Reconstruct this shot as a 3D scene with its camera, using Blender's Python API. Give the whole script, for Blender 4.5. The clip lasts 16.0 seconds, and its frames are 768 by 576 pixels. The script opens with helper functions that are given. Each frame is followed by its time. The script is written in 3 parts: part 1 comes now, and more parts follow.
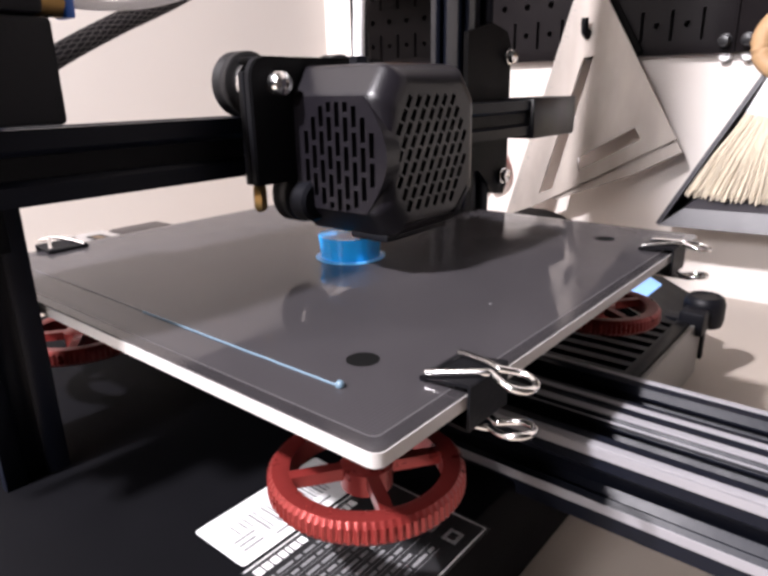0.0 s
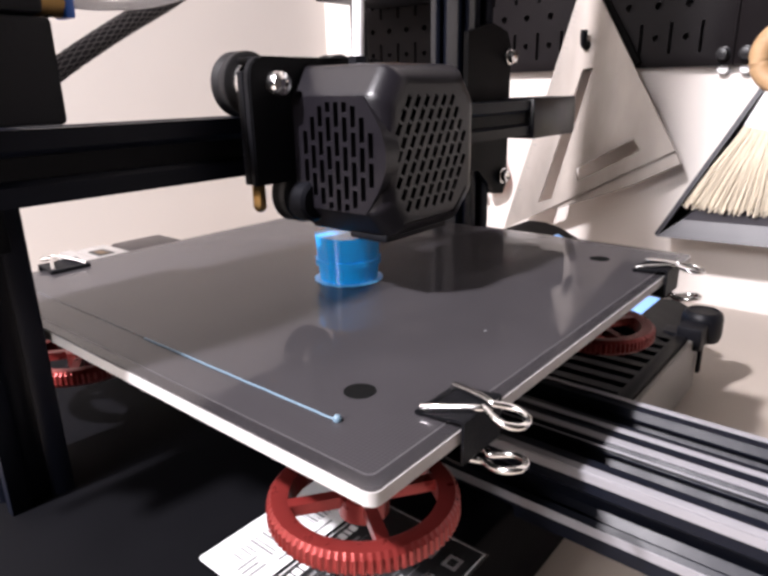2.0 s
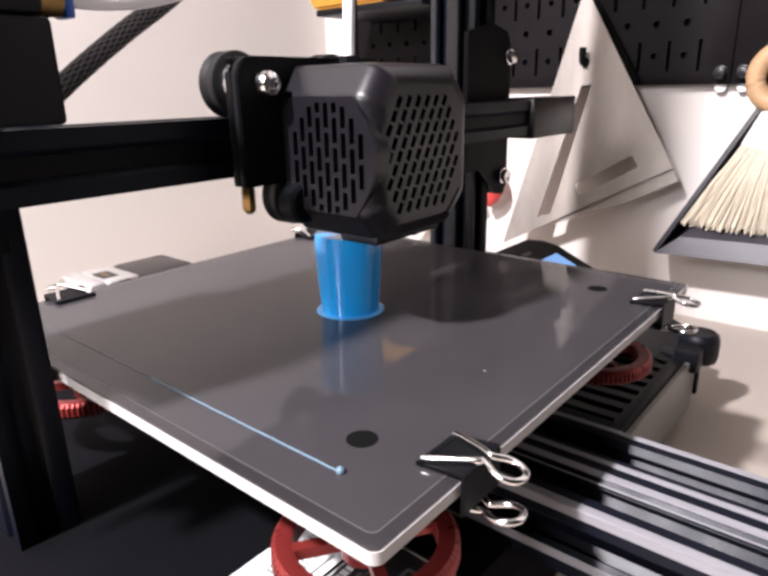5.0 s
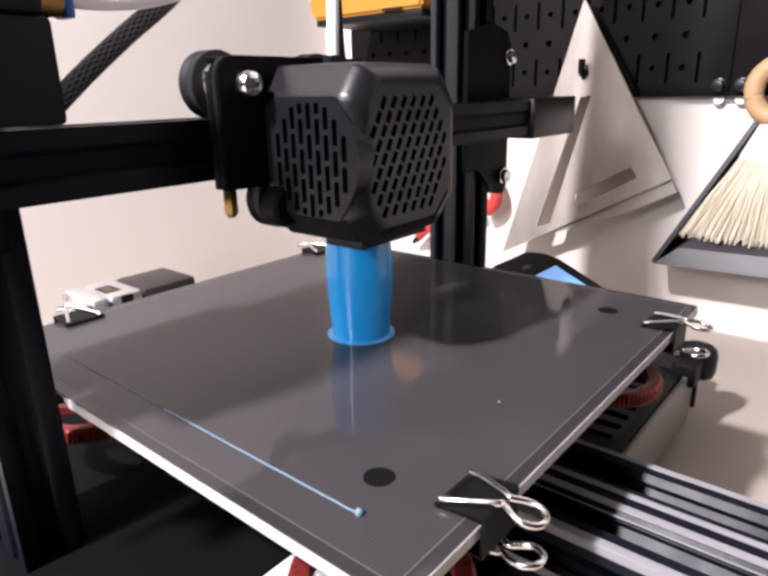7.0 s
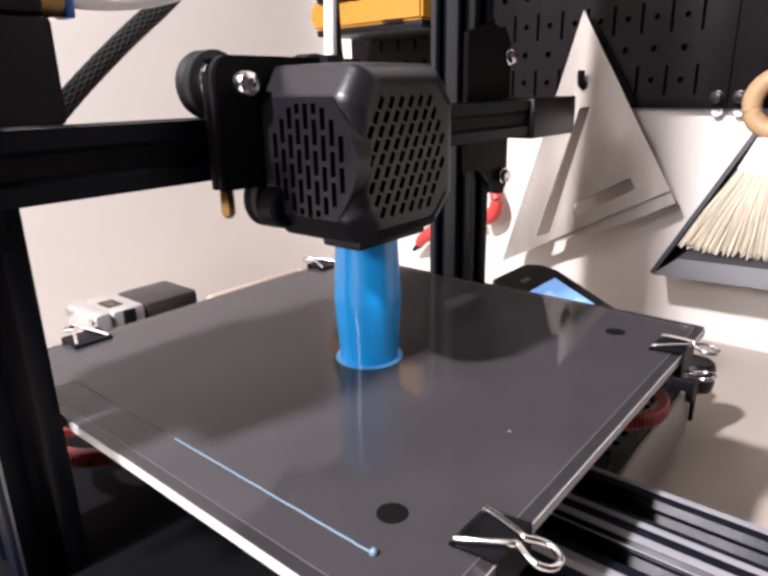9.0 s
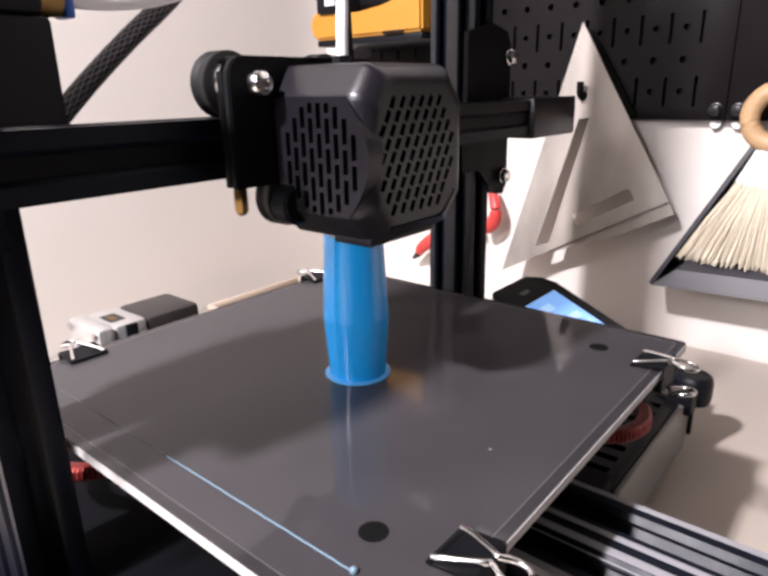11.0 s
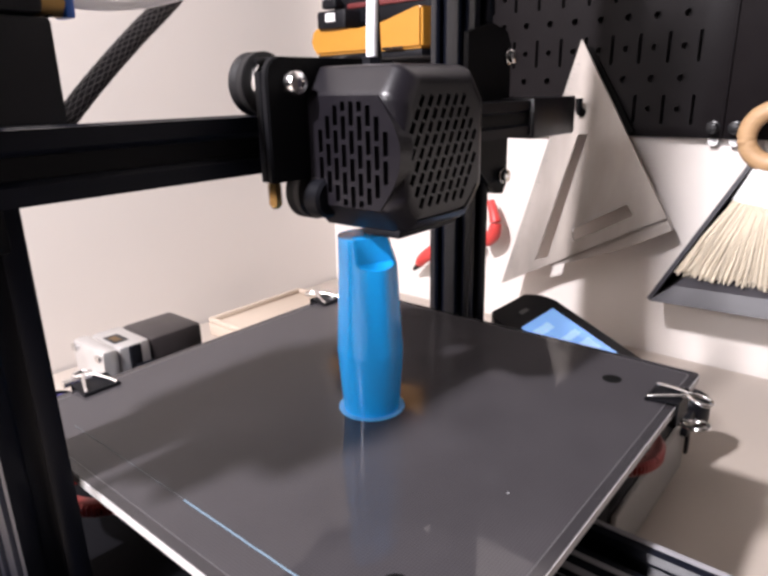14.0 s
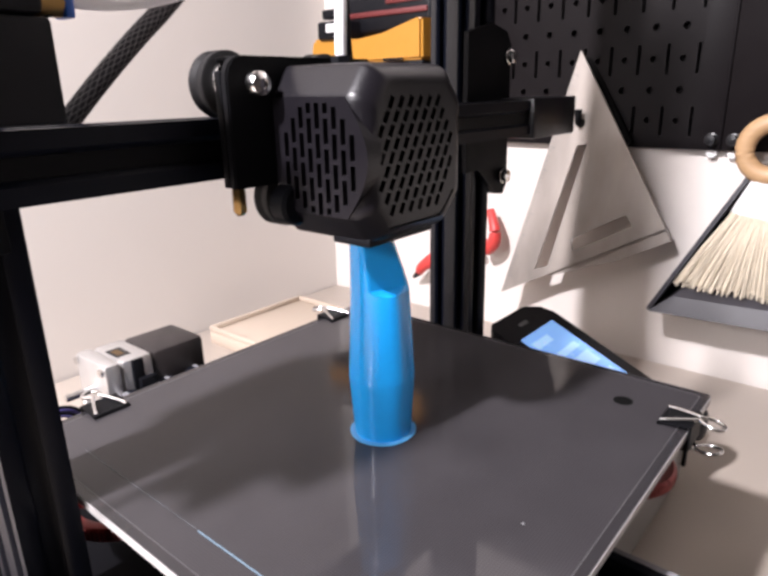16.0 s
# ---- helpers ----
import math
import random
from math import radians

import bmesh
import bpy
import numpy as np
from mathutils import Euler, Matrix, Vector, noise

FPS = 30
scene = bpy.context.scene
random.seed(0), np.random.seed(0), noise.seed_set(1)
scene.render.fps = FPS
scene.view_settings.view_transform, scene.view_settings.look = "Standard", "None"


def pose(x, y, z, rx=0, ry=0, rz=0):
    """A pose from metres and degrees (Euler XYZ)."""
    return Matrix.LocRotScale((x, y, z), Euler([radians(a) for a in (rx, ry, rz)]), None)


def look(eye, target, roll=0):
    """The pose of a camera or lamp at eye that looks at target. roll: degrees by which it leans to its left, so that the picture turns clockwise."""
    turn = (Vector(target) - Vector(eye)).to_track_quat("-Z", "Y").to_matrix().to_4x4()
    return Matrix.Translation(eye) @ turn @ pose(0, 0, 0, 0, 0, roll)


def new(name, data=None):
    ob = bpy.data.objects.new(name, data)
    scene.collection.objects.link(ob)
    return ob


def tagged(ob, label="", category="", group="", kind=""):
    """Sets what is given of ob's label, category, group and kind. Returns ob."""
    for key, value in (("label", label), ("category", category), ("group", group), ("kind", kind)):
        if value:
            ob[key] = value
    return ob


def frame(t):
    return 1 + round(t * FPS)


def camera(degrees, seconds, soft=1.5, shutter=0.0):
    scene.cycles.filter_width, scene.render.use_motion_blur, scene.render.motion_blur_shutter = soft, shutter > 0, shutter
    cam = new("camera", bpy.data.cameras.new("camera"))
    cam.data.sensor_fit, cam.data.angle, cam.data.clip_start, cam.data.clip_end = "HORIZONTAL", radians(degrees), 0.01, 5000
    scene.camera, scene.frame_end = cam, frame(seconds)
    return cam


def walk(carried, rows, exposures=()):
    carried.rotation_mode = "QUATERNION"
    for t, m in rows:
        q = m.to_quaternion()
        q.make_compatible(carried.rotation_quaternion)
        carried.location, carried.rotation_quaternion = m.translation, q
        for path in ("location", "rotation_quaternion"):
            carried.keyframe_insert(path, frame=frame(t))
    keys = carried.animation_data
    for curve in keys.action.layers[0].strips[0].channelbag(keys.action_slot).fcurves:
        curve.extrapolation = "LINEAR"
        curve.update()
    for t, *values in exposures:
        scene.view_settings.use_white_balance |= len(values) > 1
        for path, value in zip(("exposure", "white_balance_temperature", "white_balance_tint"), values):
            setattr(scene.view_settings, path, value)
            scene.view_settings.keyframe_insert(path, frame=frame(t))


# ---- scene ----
# ---- camera and its way ----
H = 0.004929  # metres that the gantry rises in a second
EYE = Vector((-0.0803, -0.0698, 0.0686))
AHEAD = Vector((0.72949, 0.61224, -0.30487))


def eye_row(t):
    e = EYE + Vector((0, 0, H * t))
    return (t, look(e, e + AHEAD, -1.195))


cam = camera(63.38, 16.0, soft=3.2)
walk(cam, [eye_row(0.0), eye_row(16.0)], [(0.0, 0.08), (7.0, 0.07), (16.0, -0.08)])

# ---- light ----
world = bpy.data.worlds.new("room_world")
scene.world = world
world.use_nodes = True
world.node_tree.nodes["Background"].inputs[0].default_value = (0.9, 0.93, 1.0, 1)
world.node_tree.nodes["Background"].inputs[1].default_value = 0.003


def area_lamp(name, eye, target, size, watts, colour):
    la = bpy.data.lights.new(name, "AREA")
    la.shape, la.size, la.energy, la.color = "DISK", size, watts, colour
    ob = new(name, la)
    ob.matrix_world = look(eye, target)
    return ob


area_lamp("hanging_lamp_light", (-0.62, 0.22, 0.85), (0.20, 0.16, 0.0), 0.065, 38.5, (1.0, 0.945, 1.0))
# added fill without a known source; brightens the north wall and the print
area_lamp("fill_light", (-0.95, 0.10, 0.50), (0.25, 0.40, 0.05), 0.20, 8.0, (1.0, 0.955, 1.0))


# ---- materials ----
def material(name, colour, rough=0.5, metal=0.0, vary=0.15, scale=60.0, bump=0.0, bump_scale=400.0, coat=0.0, coat_rough=0.05,
             rough_vary=0.1, spec=0.5, stretch=(1, 1, 1), emit=0.0):
    mt = bpy.data.materials.new(name)
    mt.use_nodes = True
    nt = mt.node_tree
    b = nt.nodes["Principled BSDF"]
    co = nt.nodes.new("ShaderNodeTexCoord")
    mp = nt.nodes.new("ShaderNodeMapping")
    mp.inputs["Scale"].default_value = stretch
    nt.links.new(co.outputs["Object"], mp.inputs[0])
    n1 = nt.nodes.new("ShaderNodeTexNoise")
    n1.inputs["Scale"].default_value = scale
    n1.inputs["Detail"].default_value = 5
    nt.links.new(mp.outputs[0], n1.inputs[0])
    n2 = nt.nodes.new("ShaderNodeTexNoise")
    n2.inputs["Scale"].default_value = bump_scale
    n2.inputs["Detail"].default_value = 4
    nt.links.new(mp.outputs[0], n2.inputs[0])
    mix = nt.nodes.new("ShaderNodeMix")
    mix.data_type = "RGBA"
    c = Vector(colour)
    lo, hi = c * (1 - vary), c * (1 + vary)
    mix.inputs[6].default_value = (*lo, 1)
    mix.inputs[7].default_value = (min(hi[0], 1), min(hi[1], 1), min(hi[2], 1), 1)
    nt.links.new(n1.outputs[0], mix.inputs[0])
    nt.links.new(mix.outputs[2], b.inputs["Base Color"])
    rr = nt.nodes.new("ShaderNodeMapRange")
    rr.inputs[3].default_value = max(rough - rough_vary, 0.02)
    rr.inputs[4].default_value = min(rough + rough_vary, 1)
    nt.links.new(n1.outputs[0], rr.inputs[0])
    nt.links.new(rr.outputs[0], b.inputs["Roughness"])
    b.inputs["Metallic"].default_value = metal
    b.inputs["Specular IOR Level"].default_value = spec
    b.inputs["Coat Weight"].default_value = coat
    b.inputs["Coat Roughness"].default_value = coat_rough
    if coat:
        n3 = nt.nodes.new("ShaderNodeTexNoise")
        n3.inputs["Scale"].default_value = 45
        n3.inputs["Detail"].default_value = 9
        n3.inputs["Roughness"].default_value = 0.7
        nt.links.new(mp.outputs[0], n3.inputs[0])
        cr = nt.nodes.new("ShaderNodeMapRange")
        cr.inputs[1].default_value, cr.inputs[2].default_value = 0.45, 0.72
        cr.inputs[3].default_value, cr.inputs[4].default_value = coat_rough, coat_rough + 0.16
        nt.links.new(n3.outputs[0], cr.inputs[0])
        nt.links.new(cr.outputs[0], b.inputs["Coat Roughness"])
    if bump:
        bp = nt.nodes.new("ShaderNodeBump")
        bp.inputs["Strength"].default_value = bump
        bp.inputs["Distance"].default_value = 0.0005
        nt.links.new(n2.outputs[0], bp.inputs["Height"])
        nt.links.new(bp.outputs[0], b.inputs["Normal"])
    if emit:
        nt.links.new(mix.outputs[2], b.inputs["Emission Color"])
        b.inputs["Emission Strength"].default_value = emit
    return mt


WALL = material("wall_paint", (0.62, 0.578, 0.54), 0.7, vary=0.03, scale=8, bump=0.15, bump_scale=300)
# dark colour for the room's unseen sides, to keep bounced light low
ROOM = material("dark_unseen_room", (0.06, 0.052, 0.047), 0.8, vary=0.2, scale=6)
BENCH = material("bench_top", (0.44, 0.385, 0.335), 0.45, vary=0.05, scale=12, bump=0.05)
ANOD = material("black_anodised", (0.0045, 0.0055, 0.010), 0.36, 0.0, vary=0.2, bump=0.1, spec=0.12)
# pale colour standing in for lamplight caught on the black rail's edges
RAIL_GLEAM = material("rail_edge_gleam", (0.25, 0.245, 0.26), 0.45, 0.1, vary=0.1)
# lighter copy of the black anodising, for upright faces that catch the lamp
UPRIGHT_LIT = material("lit_black_anodising", (0.016, 0.0155, 0.0165), 0.45, 0.0, vary=0.2, bump=0.1, spec=0.25)
BLACK = material("black_plastic", (0.0042, 0.0044, 0.0062), 0.45, spec=0.16, vary=0.2, bump=0.15, bump_scale=700)
SHEET = material("black_powder_coat", (0.0035, 0.0036, 0.0046), 0.5, spec=0.1, vary=0.2, bump=0.2, bump_scale=900)
COVER = material("cover_plastic", (0.0068, 0.0059, 0.0080), 0.34, spec=0.36, vary=0.12, bump=0.12, bump_scale=1200)
RUBBER = material("wheel_rubber", (0.009, 0.0085, 0.009), 0.6, spec=0.25, vary=0.2)
STEEL = material("bright_steel", (0.75, 0.74, 0.73), 0.16, 1.0, vary=0.06)
BRASS = material("brass", (0.26, 0.16, 0.06), 0.3, 1.0, vary=0.1)
GLASS = material("coated_glass", (0.036, 0.0334, 0.0362), 0.5, vary=0.3, scale=22, bump=0.0, coat=0.68, coat_rough=0.03, spec=0.05)
MARGIN = material("clear_glass_margin", (0.026, 0.024, 0.026), 0.12, vary=0.2, scale=40)
BEVEL_LINE = material("pale_bevel_line", (0.06, 0.057, 0.06), 0.4, vary=0.2, scale=90)
HOLE = material("dark_hole", (0.004, 0.004, 0.004), 0.9, vary=0.1, spec=0.05)
EDGE = material("frosted_glass_edge", (0.40, 0.385, 0.375), 0.5, vary=0.08, scale=200)
RED = material("red_anodised", (0.22, 0.028, 0.025), 0.3, 0.5, vary=0.15, scale=200)
BLUE = material("blue_filament", (0.013, 0.385, 0.95), 0.2, vary=0.04, scale=60, spec=0.85, bump=0.03, bump_scale=60, stretch=(1, 1, 40), rough_vary=0.05)
PAPER = material("white_label", (0.62, 0.62, 0.62), 0.6, vary=0.03)
PRINT_INK = material("black_label", (0.014, 0.014, 0.015), 0.4, vary=0.1)
GREY_INK = material("grey_print", (0.15, 0.15, 0.155), 0.6, vary=0.1)
PTFE = material("white_tube", (0.82, 0.82, 0.84), 0.35, vary=0.03)
BLUE_CLIP = material("blue_clip", (0.02, 0.10, 0.42), 0.4)
SLEEVE = material("braided_sleeve", (0.012, 0.010, 0.013), 0.55, vary=0.3, scale=900)
THREAD = material("sleeve_thread", (0.16, 0.15, 0.15), 0.5, vary=0.2, scale=600)
RULER = material("ground_steel", (0.30, 0.268, 0.24), 0.55, 0.3, vary=0.75, scale=26, bump=0.1, bump_scale=250, stretch=(1, 1, 0.35))
PEG = material("peg_panel_black", (0.0060, 0.0047, 0.0053), 0.45, spec=0.10, vary=0.15, bump=0.2, bump_scale=900)
WOOD = material("turned_wood", (0.40, 0.25, 0.13), 0.5, vary=0.25, scale=40, stretch=(1, 1, 6))
BRISTLE = material("pale_bristle", (0.64, 0.57, 0.45), 0.7, vary=0.25, scale=300, stretch=(6, 6, 0.6))
PAN = material("dustpan_plastic", (0.032, 0.030, 0.035), 0.38, vary=0.15, bump=0.1)
YELLOW = material("yellow_plastic", (0.37, 0.168, 0.016), 0.45, vary=0.1)
CUTTER = material("red_grip", (0.55, 0.05, 0.045), 0.45, vary=0.1)
ALU = material("cast_aluminium", (0.68, 0.67, 0.66), 0.35, 0.85, vary=0.1, scale=90)
TRAY = material("beige_plastic", (0.47, 0.39, 0.315), 0.5, vary=0.05)
SCREEN = material("lit_screen", (0.20, 0.40, 0.80), 0.25, vary=0.08, scale=60, emit=0.85)
SCREEN_BAND = material("lit_screen_band", (0.36, 0.56, 0.88), 0.25, vary=0.03, emit=0.85)
# darker copy of the line's colour, for its length beyond the bed's light boundary
LINE_SHADED = material("shaded_line", (0.075, 0.085, 0.095), 0.4, vary=0.1)
LINE = material("pale_blue_line", (0.115, 0.18, 0.235), 0.4, vary=0.1)
BRIM = material("blue_brim", (0.10, 0.40, 0.75), 0.3, vary=0.08, scale=300)
BASE_BLACK = material("base_black", (0.0032, 0.0032, 0.0040), 0.6, vary=0.3, scale=30, spec=0.03)
HUB = material("grey_fan_hub", (0.30, 0.29, 0.29), 0.4, vary=0.3, scale=200)
DARK_RED = material("dark_red_strap", (0.10, 0.012, 0.012), 0.6)
WIRE_BLUE = material("violet_wire", (0.08, 0.07, 0.25), 0.45)
MOTOR_BLACK = material("motor_black", (0.022, 0.018, 0.018), 0.4, vary=0.2)
BASE_GREY = material("base_side_panel", (0.22, 0.21, 0.20), 0.5, vary=0.12)


def layer_sheen(mt, amount):
    """Fine layer ridges spread the gloss up and down."""
    nt = mt.node_tree
    tg = nt.nodes.new("ShaderNodeTangent")
    tg.direction_type, tg.axis = "RADIAL", "Z"
    b = nt.nodes["Principled BSDF"]
    b.inputs["Anisotropic"].default_value = amount
    b.inputs["Anisotropic Rotation"].default_value = 0.25
    nt.links.new(tg.outputs[0], b.inputs["Tangent"])


layer_sheen(BLUE, 0.9)


def dot_weave(mt, scale, amount):
    """The coating's fine regular grid of dots."""
    nt = mt.node_tree
    b = nt.nodes["Principled BSDF"]
    co = nt.nodes.new("ShaderNodeTexCoord")
    vo = nt.nodes.new("ShaderNodeTexVoronoi")
    vo.inputs["Scale"].default_value = scale
    vo.inputs["Randomness"].default_value = 0.0
    nt.links.new(co.outputs["Object"], vo.inputs["Vector"])
    bp = nt.nodes.new("ShaderNodeBump")
    bp.inputs["Strength"].default_value = amount
    bp.inputs["Distance"].default_value = 0.0003
    nt.links.new(vo.outputs["Distance"], bp.inputs["Height"])
    nt.links.new(bp.outputs[0], b.inputs["Normal"])
    mix = b.inputs["Base Color"].links[0].from_node
    ramp = nt.nodes.new("ShaderNodeMapRange")
    ramp.inputs[1].default_value, ramp.inputs[2].default_value = 0.2, 0.6
    ramp.inputs[3].default_value, ramp.inputs[4].default_value = 1.2, 0.8
    nt.links.new(vo.outputs["Distance"], ramp.inputs[0])
    mul = nt.nodes.new("ShaderNodeVectorMath")
    mul.operation = "SCALE"
    nt.links.new(mix.outputs[2], mul.inputs[0])
    nt.links.new(ramp.outputs[0], mul.inputs[3])
    nt.links.new(mul.outputs[0], b.inputs["Base Color"])


dot_weave(GLASS, 900.0, 0.06)


# ---- mesh helpers; shapes are drawn in millimetres ----
UNIT = 0.001  # metres to the unit of the drawn shapes


def finish(name, bm, mat, smooth=40):
    bmesh.ops.recalc_face_normals(bm, faces=bm.faces)
    bmesh.ops.scale(bm, vec=(UNIT, UNIT, UNIT), verts=bm.verts)
    me = bpy.data.meshes.new(name)
    bm.to_mesh(me)
    bm.free()
    me.materials.append(mat)
    if smooth:
        me.polygons.foreach_set("use_smooth", [True] * len(me.polygons))
        me.set_sharp_from_angle(angle=radians(smooth))
    return me


def part(name, bm, mat, parent=None, label="", smooth=40):
    ob = new(name, finish(name, bm, mat, smooth))
    ob.parent = parent
    if label:
        ob["label"] = label
    return ob


def thing(name, label, category, group="", kind=""):
    return tagged(new(name), label, category, group, kind)


def box(bm, x0, x1, y0, y1, z0, z1, bevel=0.0, seg=2):
    vs = [bm.verts.new((x, y, z)) for z in (z0, z1) for y in (y0, y1) for x in (x0, x1)]
    fs = [bm.faces.new([vs[i] for i in q]) for q in
          ((0, 2, 3, 1), (4, 5, 7, 6), (0, 1, 5, 4), (2, 6, 7, 3), (0, 4, 6, 2), (1, 3, 7, 5))]
    if bevel:
        es = list({e for f in fs for e in f.edges})
        bmesh.ops.bevel(bm, geom=es, offset=bevel, segments=seg, affect="EDGES", profile=0.5)
    return bm


def B(*a, **k):
    return box(bmesh.new(), *a, **k)


def cyl(bm, a, b, r, r2=None, seg=24, caps=True):
    a, b = Vector(a), Vector(b)
    turn = (b - a).to_track_quat("Z", "Y").to_matrix().to_4x4()
    bmesh.ops.create_cone(bm, cap_ends=caps, segments=seg, radius1=r, radius2=r if r2 is None else r2, depth=(b - a).length,
                          matrix=Matrix.Translation((a + b) / 2) @ turn)
    return bm


def prism(bm, pts, to):
    """A polygon, swept by the vector to."""
    to = Vector(to)
    low = [bm.verts.new(p) for p in pts]
    top = [bm.verts.new(Vector(p) + to) for p in pts]
    n = len(pts)
    bm.faces.new(low[::-1])
    bm.faces.new(top)
    for i in range(n):
        bm.faces.new((low[i], low[(i + 1) % n], top[(i + 1) % n], top[i]))
    return bm


def lathe(bm, profile, origin, axis="z", seg=32):
    """Rings of (radius, height) round an axis, closed at both ends."""
    rings = []
    for r, h in profile:
        ring = []
        for i in range(seg):
            a = 2 * math.pi * i / seg
            u, v = r * math.cos(a), r * math.sin(a)
            p = {"z": (u, v, h), "y": (u, h, v), "x": (h, u, v)}[axis]
            ring.append(bm.verts.new(Vector(p) + Vector(origin)))
        rings.append(ring)
    for a, b in zip(rings, rings[1:]):
        for i in range(seg):
            bm.faces.new((a[i], a[(i + 1) % seg], b[(i + 1) % seg], b[i]))
    bm.faces.new(rings[0])
    bm.faces.new(rings[-1][::-1])
    return bm


def tube(bm, pts, r, seg=10, r_end=None, closed=False):
    """A round rod along points."""
    pts = [Vector(p) for p in pts]
    rings = []
    n = len(pts)
    up = Vector((0.13, 0.21, 0.97)).normalized()
    for i, p in enumerate(pts):
        if closed:
            d = pts[(i + 1) % n] - pts[i - 1]
        else:
            d = pts[min(i + 1, n - 1)] - pts[max(i - 1, 0)]
        d.normalize()
        u = d.cross(up).normalized()
        w = d.cross(u)
        rr = r if r_end is None else r + (r_end - r) * i / (n - 1)
        rings.append([bm.verts.new(p + (u * math.cos(2 * math.pi * k / seg) + w * math.sin(2 * math.pi * k / seg)) * rr)
                      for k in range(seg)])
    pairs = list(zip(rings, rings[1:])) + ([(rings[-1], rings[0])] if closed else [])
    for a, b in pairs:
        for k in range(seg):
            bm.faces.new((a[k], a[(k + 1) % seg], b[(k + 1) % seg], b[k]))
    if not closed:
        bm.faces.new(rings[0])
        bm.faces.new(rings[-1][::-1])
    return bm


def curve_pts(ctrl, n=24):
    """Points along a smooth line through the control points."""
    c = [Vector(p) for p in ctrl]
    c = [c[0] * 2 - c[1]] + c + [c[-1] * 2 - c[-2]]
    out = []
    for i in range(1, len(c) - 2):
        for k in range(n):
            t = k / n
            a, b, d, e = c[i - 1], c[i], c[i + 1], c[i + 2]
            out.append(0.5 * ((2 * b) + (d - a) * t + (2 * a - 5 * b + 4 * d - e) * t * t + (3 * b - a - 3 * d + e) * t ** 3))
    return out + [c[-2]]


def round_rect(x0, x1, y0, y1, r, n=6):
    out = []
    for cx, cy, a0 in ((x1 - r, y0 + r, -90), (x1 - r, y1 - r, 0), (x0 + r, y1 - r, 90), (x0 + r, y0 + r, 180)):
        for i in range(n + 1):
            a = radians(a0 + 90 * i / n)
            out.append((cx + r * math.cos(a), cy + r * math.sin(a)))
    return out


def slotted(cells_u, cells_v, cell):
    """The outline of a slotted aluminium profile, round its centre."""
    k = cell / 20
    side = [(-10, 0), (-4.7, 0), (-3.1, 1.7), (-3.1, 2.2), (-5.4, 2.2), (-5.4, 3.4), (-2.9, 6.0),
            (2.9, 6.0), (5.4, 3.4), (5.4, 2.2), (3.1, 2.2), (3.1, 1.7), (4.7, 0)]
    w, h = cells_u * cell / 2, cells_v * cell / 2
    out = []
    for i in range(cells_u):
        out += [(-w + (i + 0.5) * cell + s * k, -h + d * k) for s, d in side]
    for i in range(cells_v):
        out += [(w - d * k, -h + (i + 0.5) * cell + s * k) for s, d in side]
    for i in range(cells_u):
        out += [(w - (i + 0.5) * cell - s * k, h - d * k) for s, d in side]
    for i in range(cells_v):
        out += [(-w + d * k, h - (i + 0.5) * cell - s * k) for s, d in side]
    return out


def profile_bar(bm, cu, cv, cell, centre, axis, length):
    """A slotted bar that starts at centre and runs along axis."""
    pts = slotted(cu, cv, cell)
    c = Vector(centre)
    if axis == "z":
        ring = [c + Vector((u, v, 0)) for u, v in pts]
        to = (0, 0, length)
    elif axis == "x":
        ring = [c + Vector((0, u, v)) for u, v in pts]
        to = (length, 0, 0)
    else:
        ring = [c + Vector((u, 0, v)) for u, v in pts]
        to = (0, length, 0)
    return prism(bm, ring, to)


def carve(ob, cutter_bm):
    """Cuts the shapes of a bmesh (millimetres) out of a mesh object."""
    cut = new("cutter", finish("cutter", cutter_bm, ob.data.materials[0], 0))
    md = ob.modifiers.new("cut", "BOOLEAN")
    md.operation, md.solver, md.object, md.use_self = "DIFFERENCE", "EXACT", cut, True
    bpy.context.view_layer.update()
    ev = ob.evaluated_get(bpy.context.evaluated_depsgraph_get())
    me = bpy.data.meshes.new_from_object(ev)
    ob.modifiers.clear()
    ob.data = me
    me.set_sharp_from_angle(angle=radians(35))
    bpy.data.objects.remove(cut)
    return ob


# ---- the room and the bench (heights from the top of the bed's glass) ----
BENCH_Z, WALL_X, WALL_Y = -117, 530, 530


def wall(name, label, paint, *b):
    ob = part(name, B(*b), paint, None, "", 0)
    return tagged(ob, label, "wall", kind="structure")


wall("wall_east", "off-white painted wall behind the tool panel", WALL, WALL_X, WALL_X + 100, -1600, WALL_Y, BENCH_Z - 700, 1500)
wall("wall_north", "off-white painted wall behind the printer", WALL, -1700, WALL_X + 100, WALL_Y, WALL_Y + 100, BENCH_Z - 700, 1500)
# unseen walls and ceiling, added dark so that shaded faces stay dark
wall("wall_west", "unseen wall across the room, coloured dark to cut bounced light", ROOM, -1800, -1700, -1700, WALL_Y + 100, BENCH_Z - 700, 1500)
wall("wall_south", "unseen wall across the room, coloured dark to cut bounced light", ROOM, -1700, WALL_X + 100, -1700, -1600, BENCH_Z - 700, 1500)
tagged(part("ceiling", B(-1800, WALL_X + 100, -1700, WALL_Y + 100, 1500, 1560), ROOM, None, "", 0), "unseen ceiling, coloured dark to cut bounced light",
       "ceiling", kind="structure")
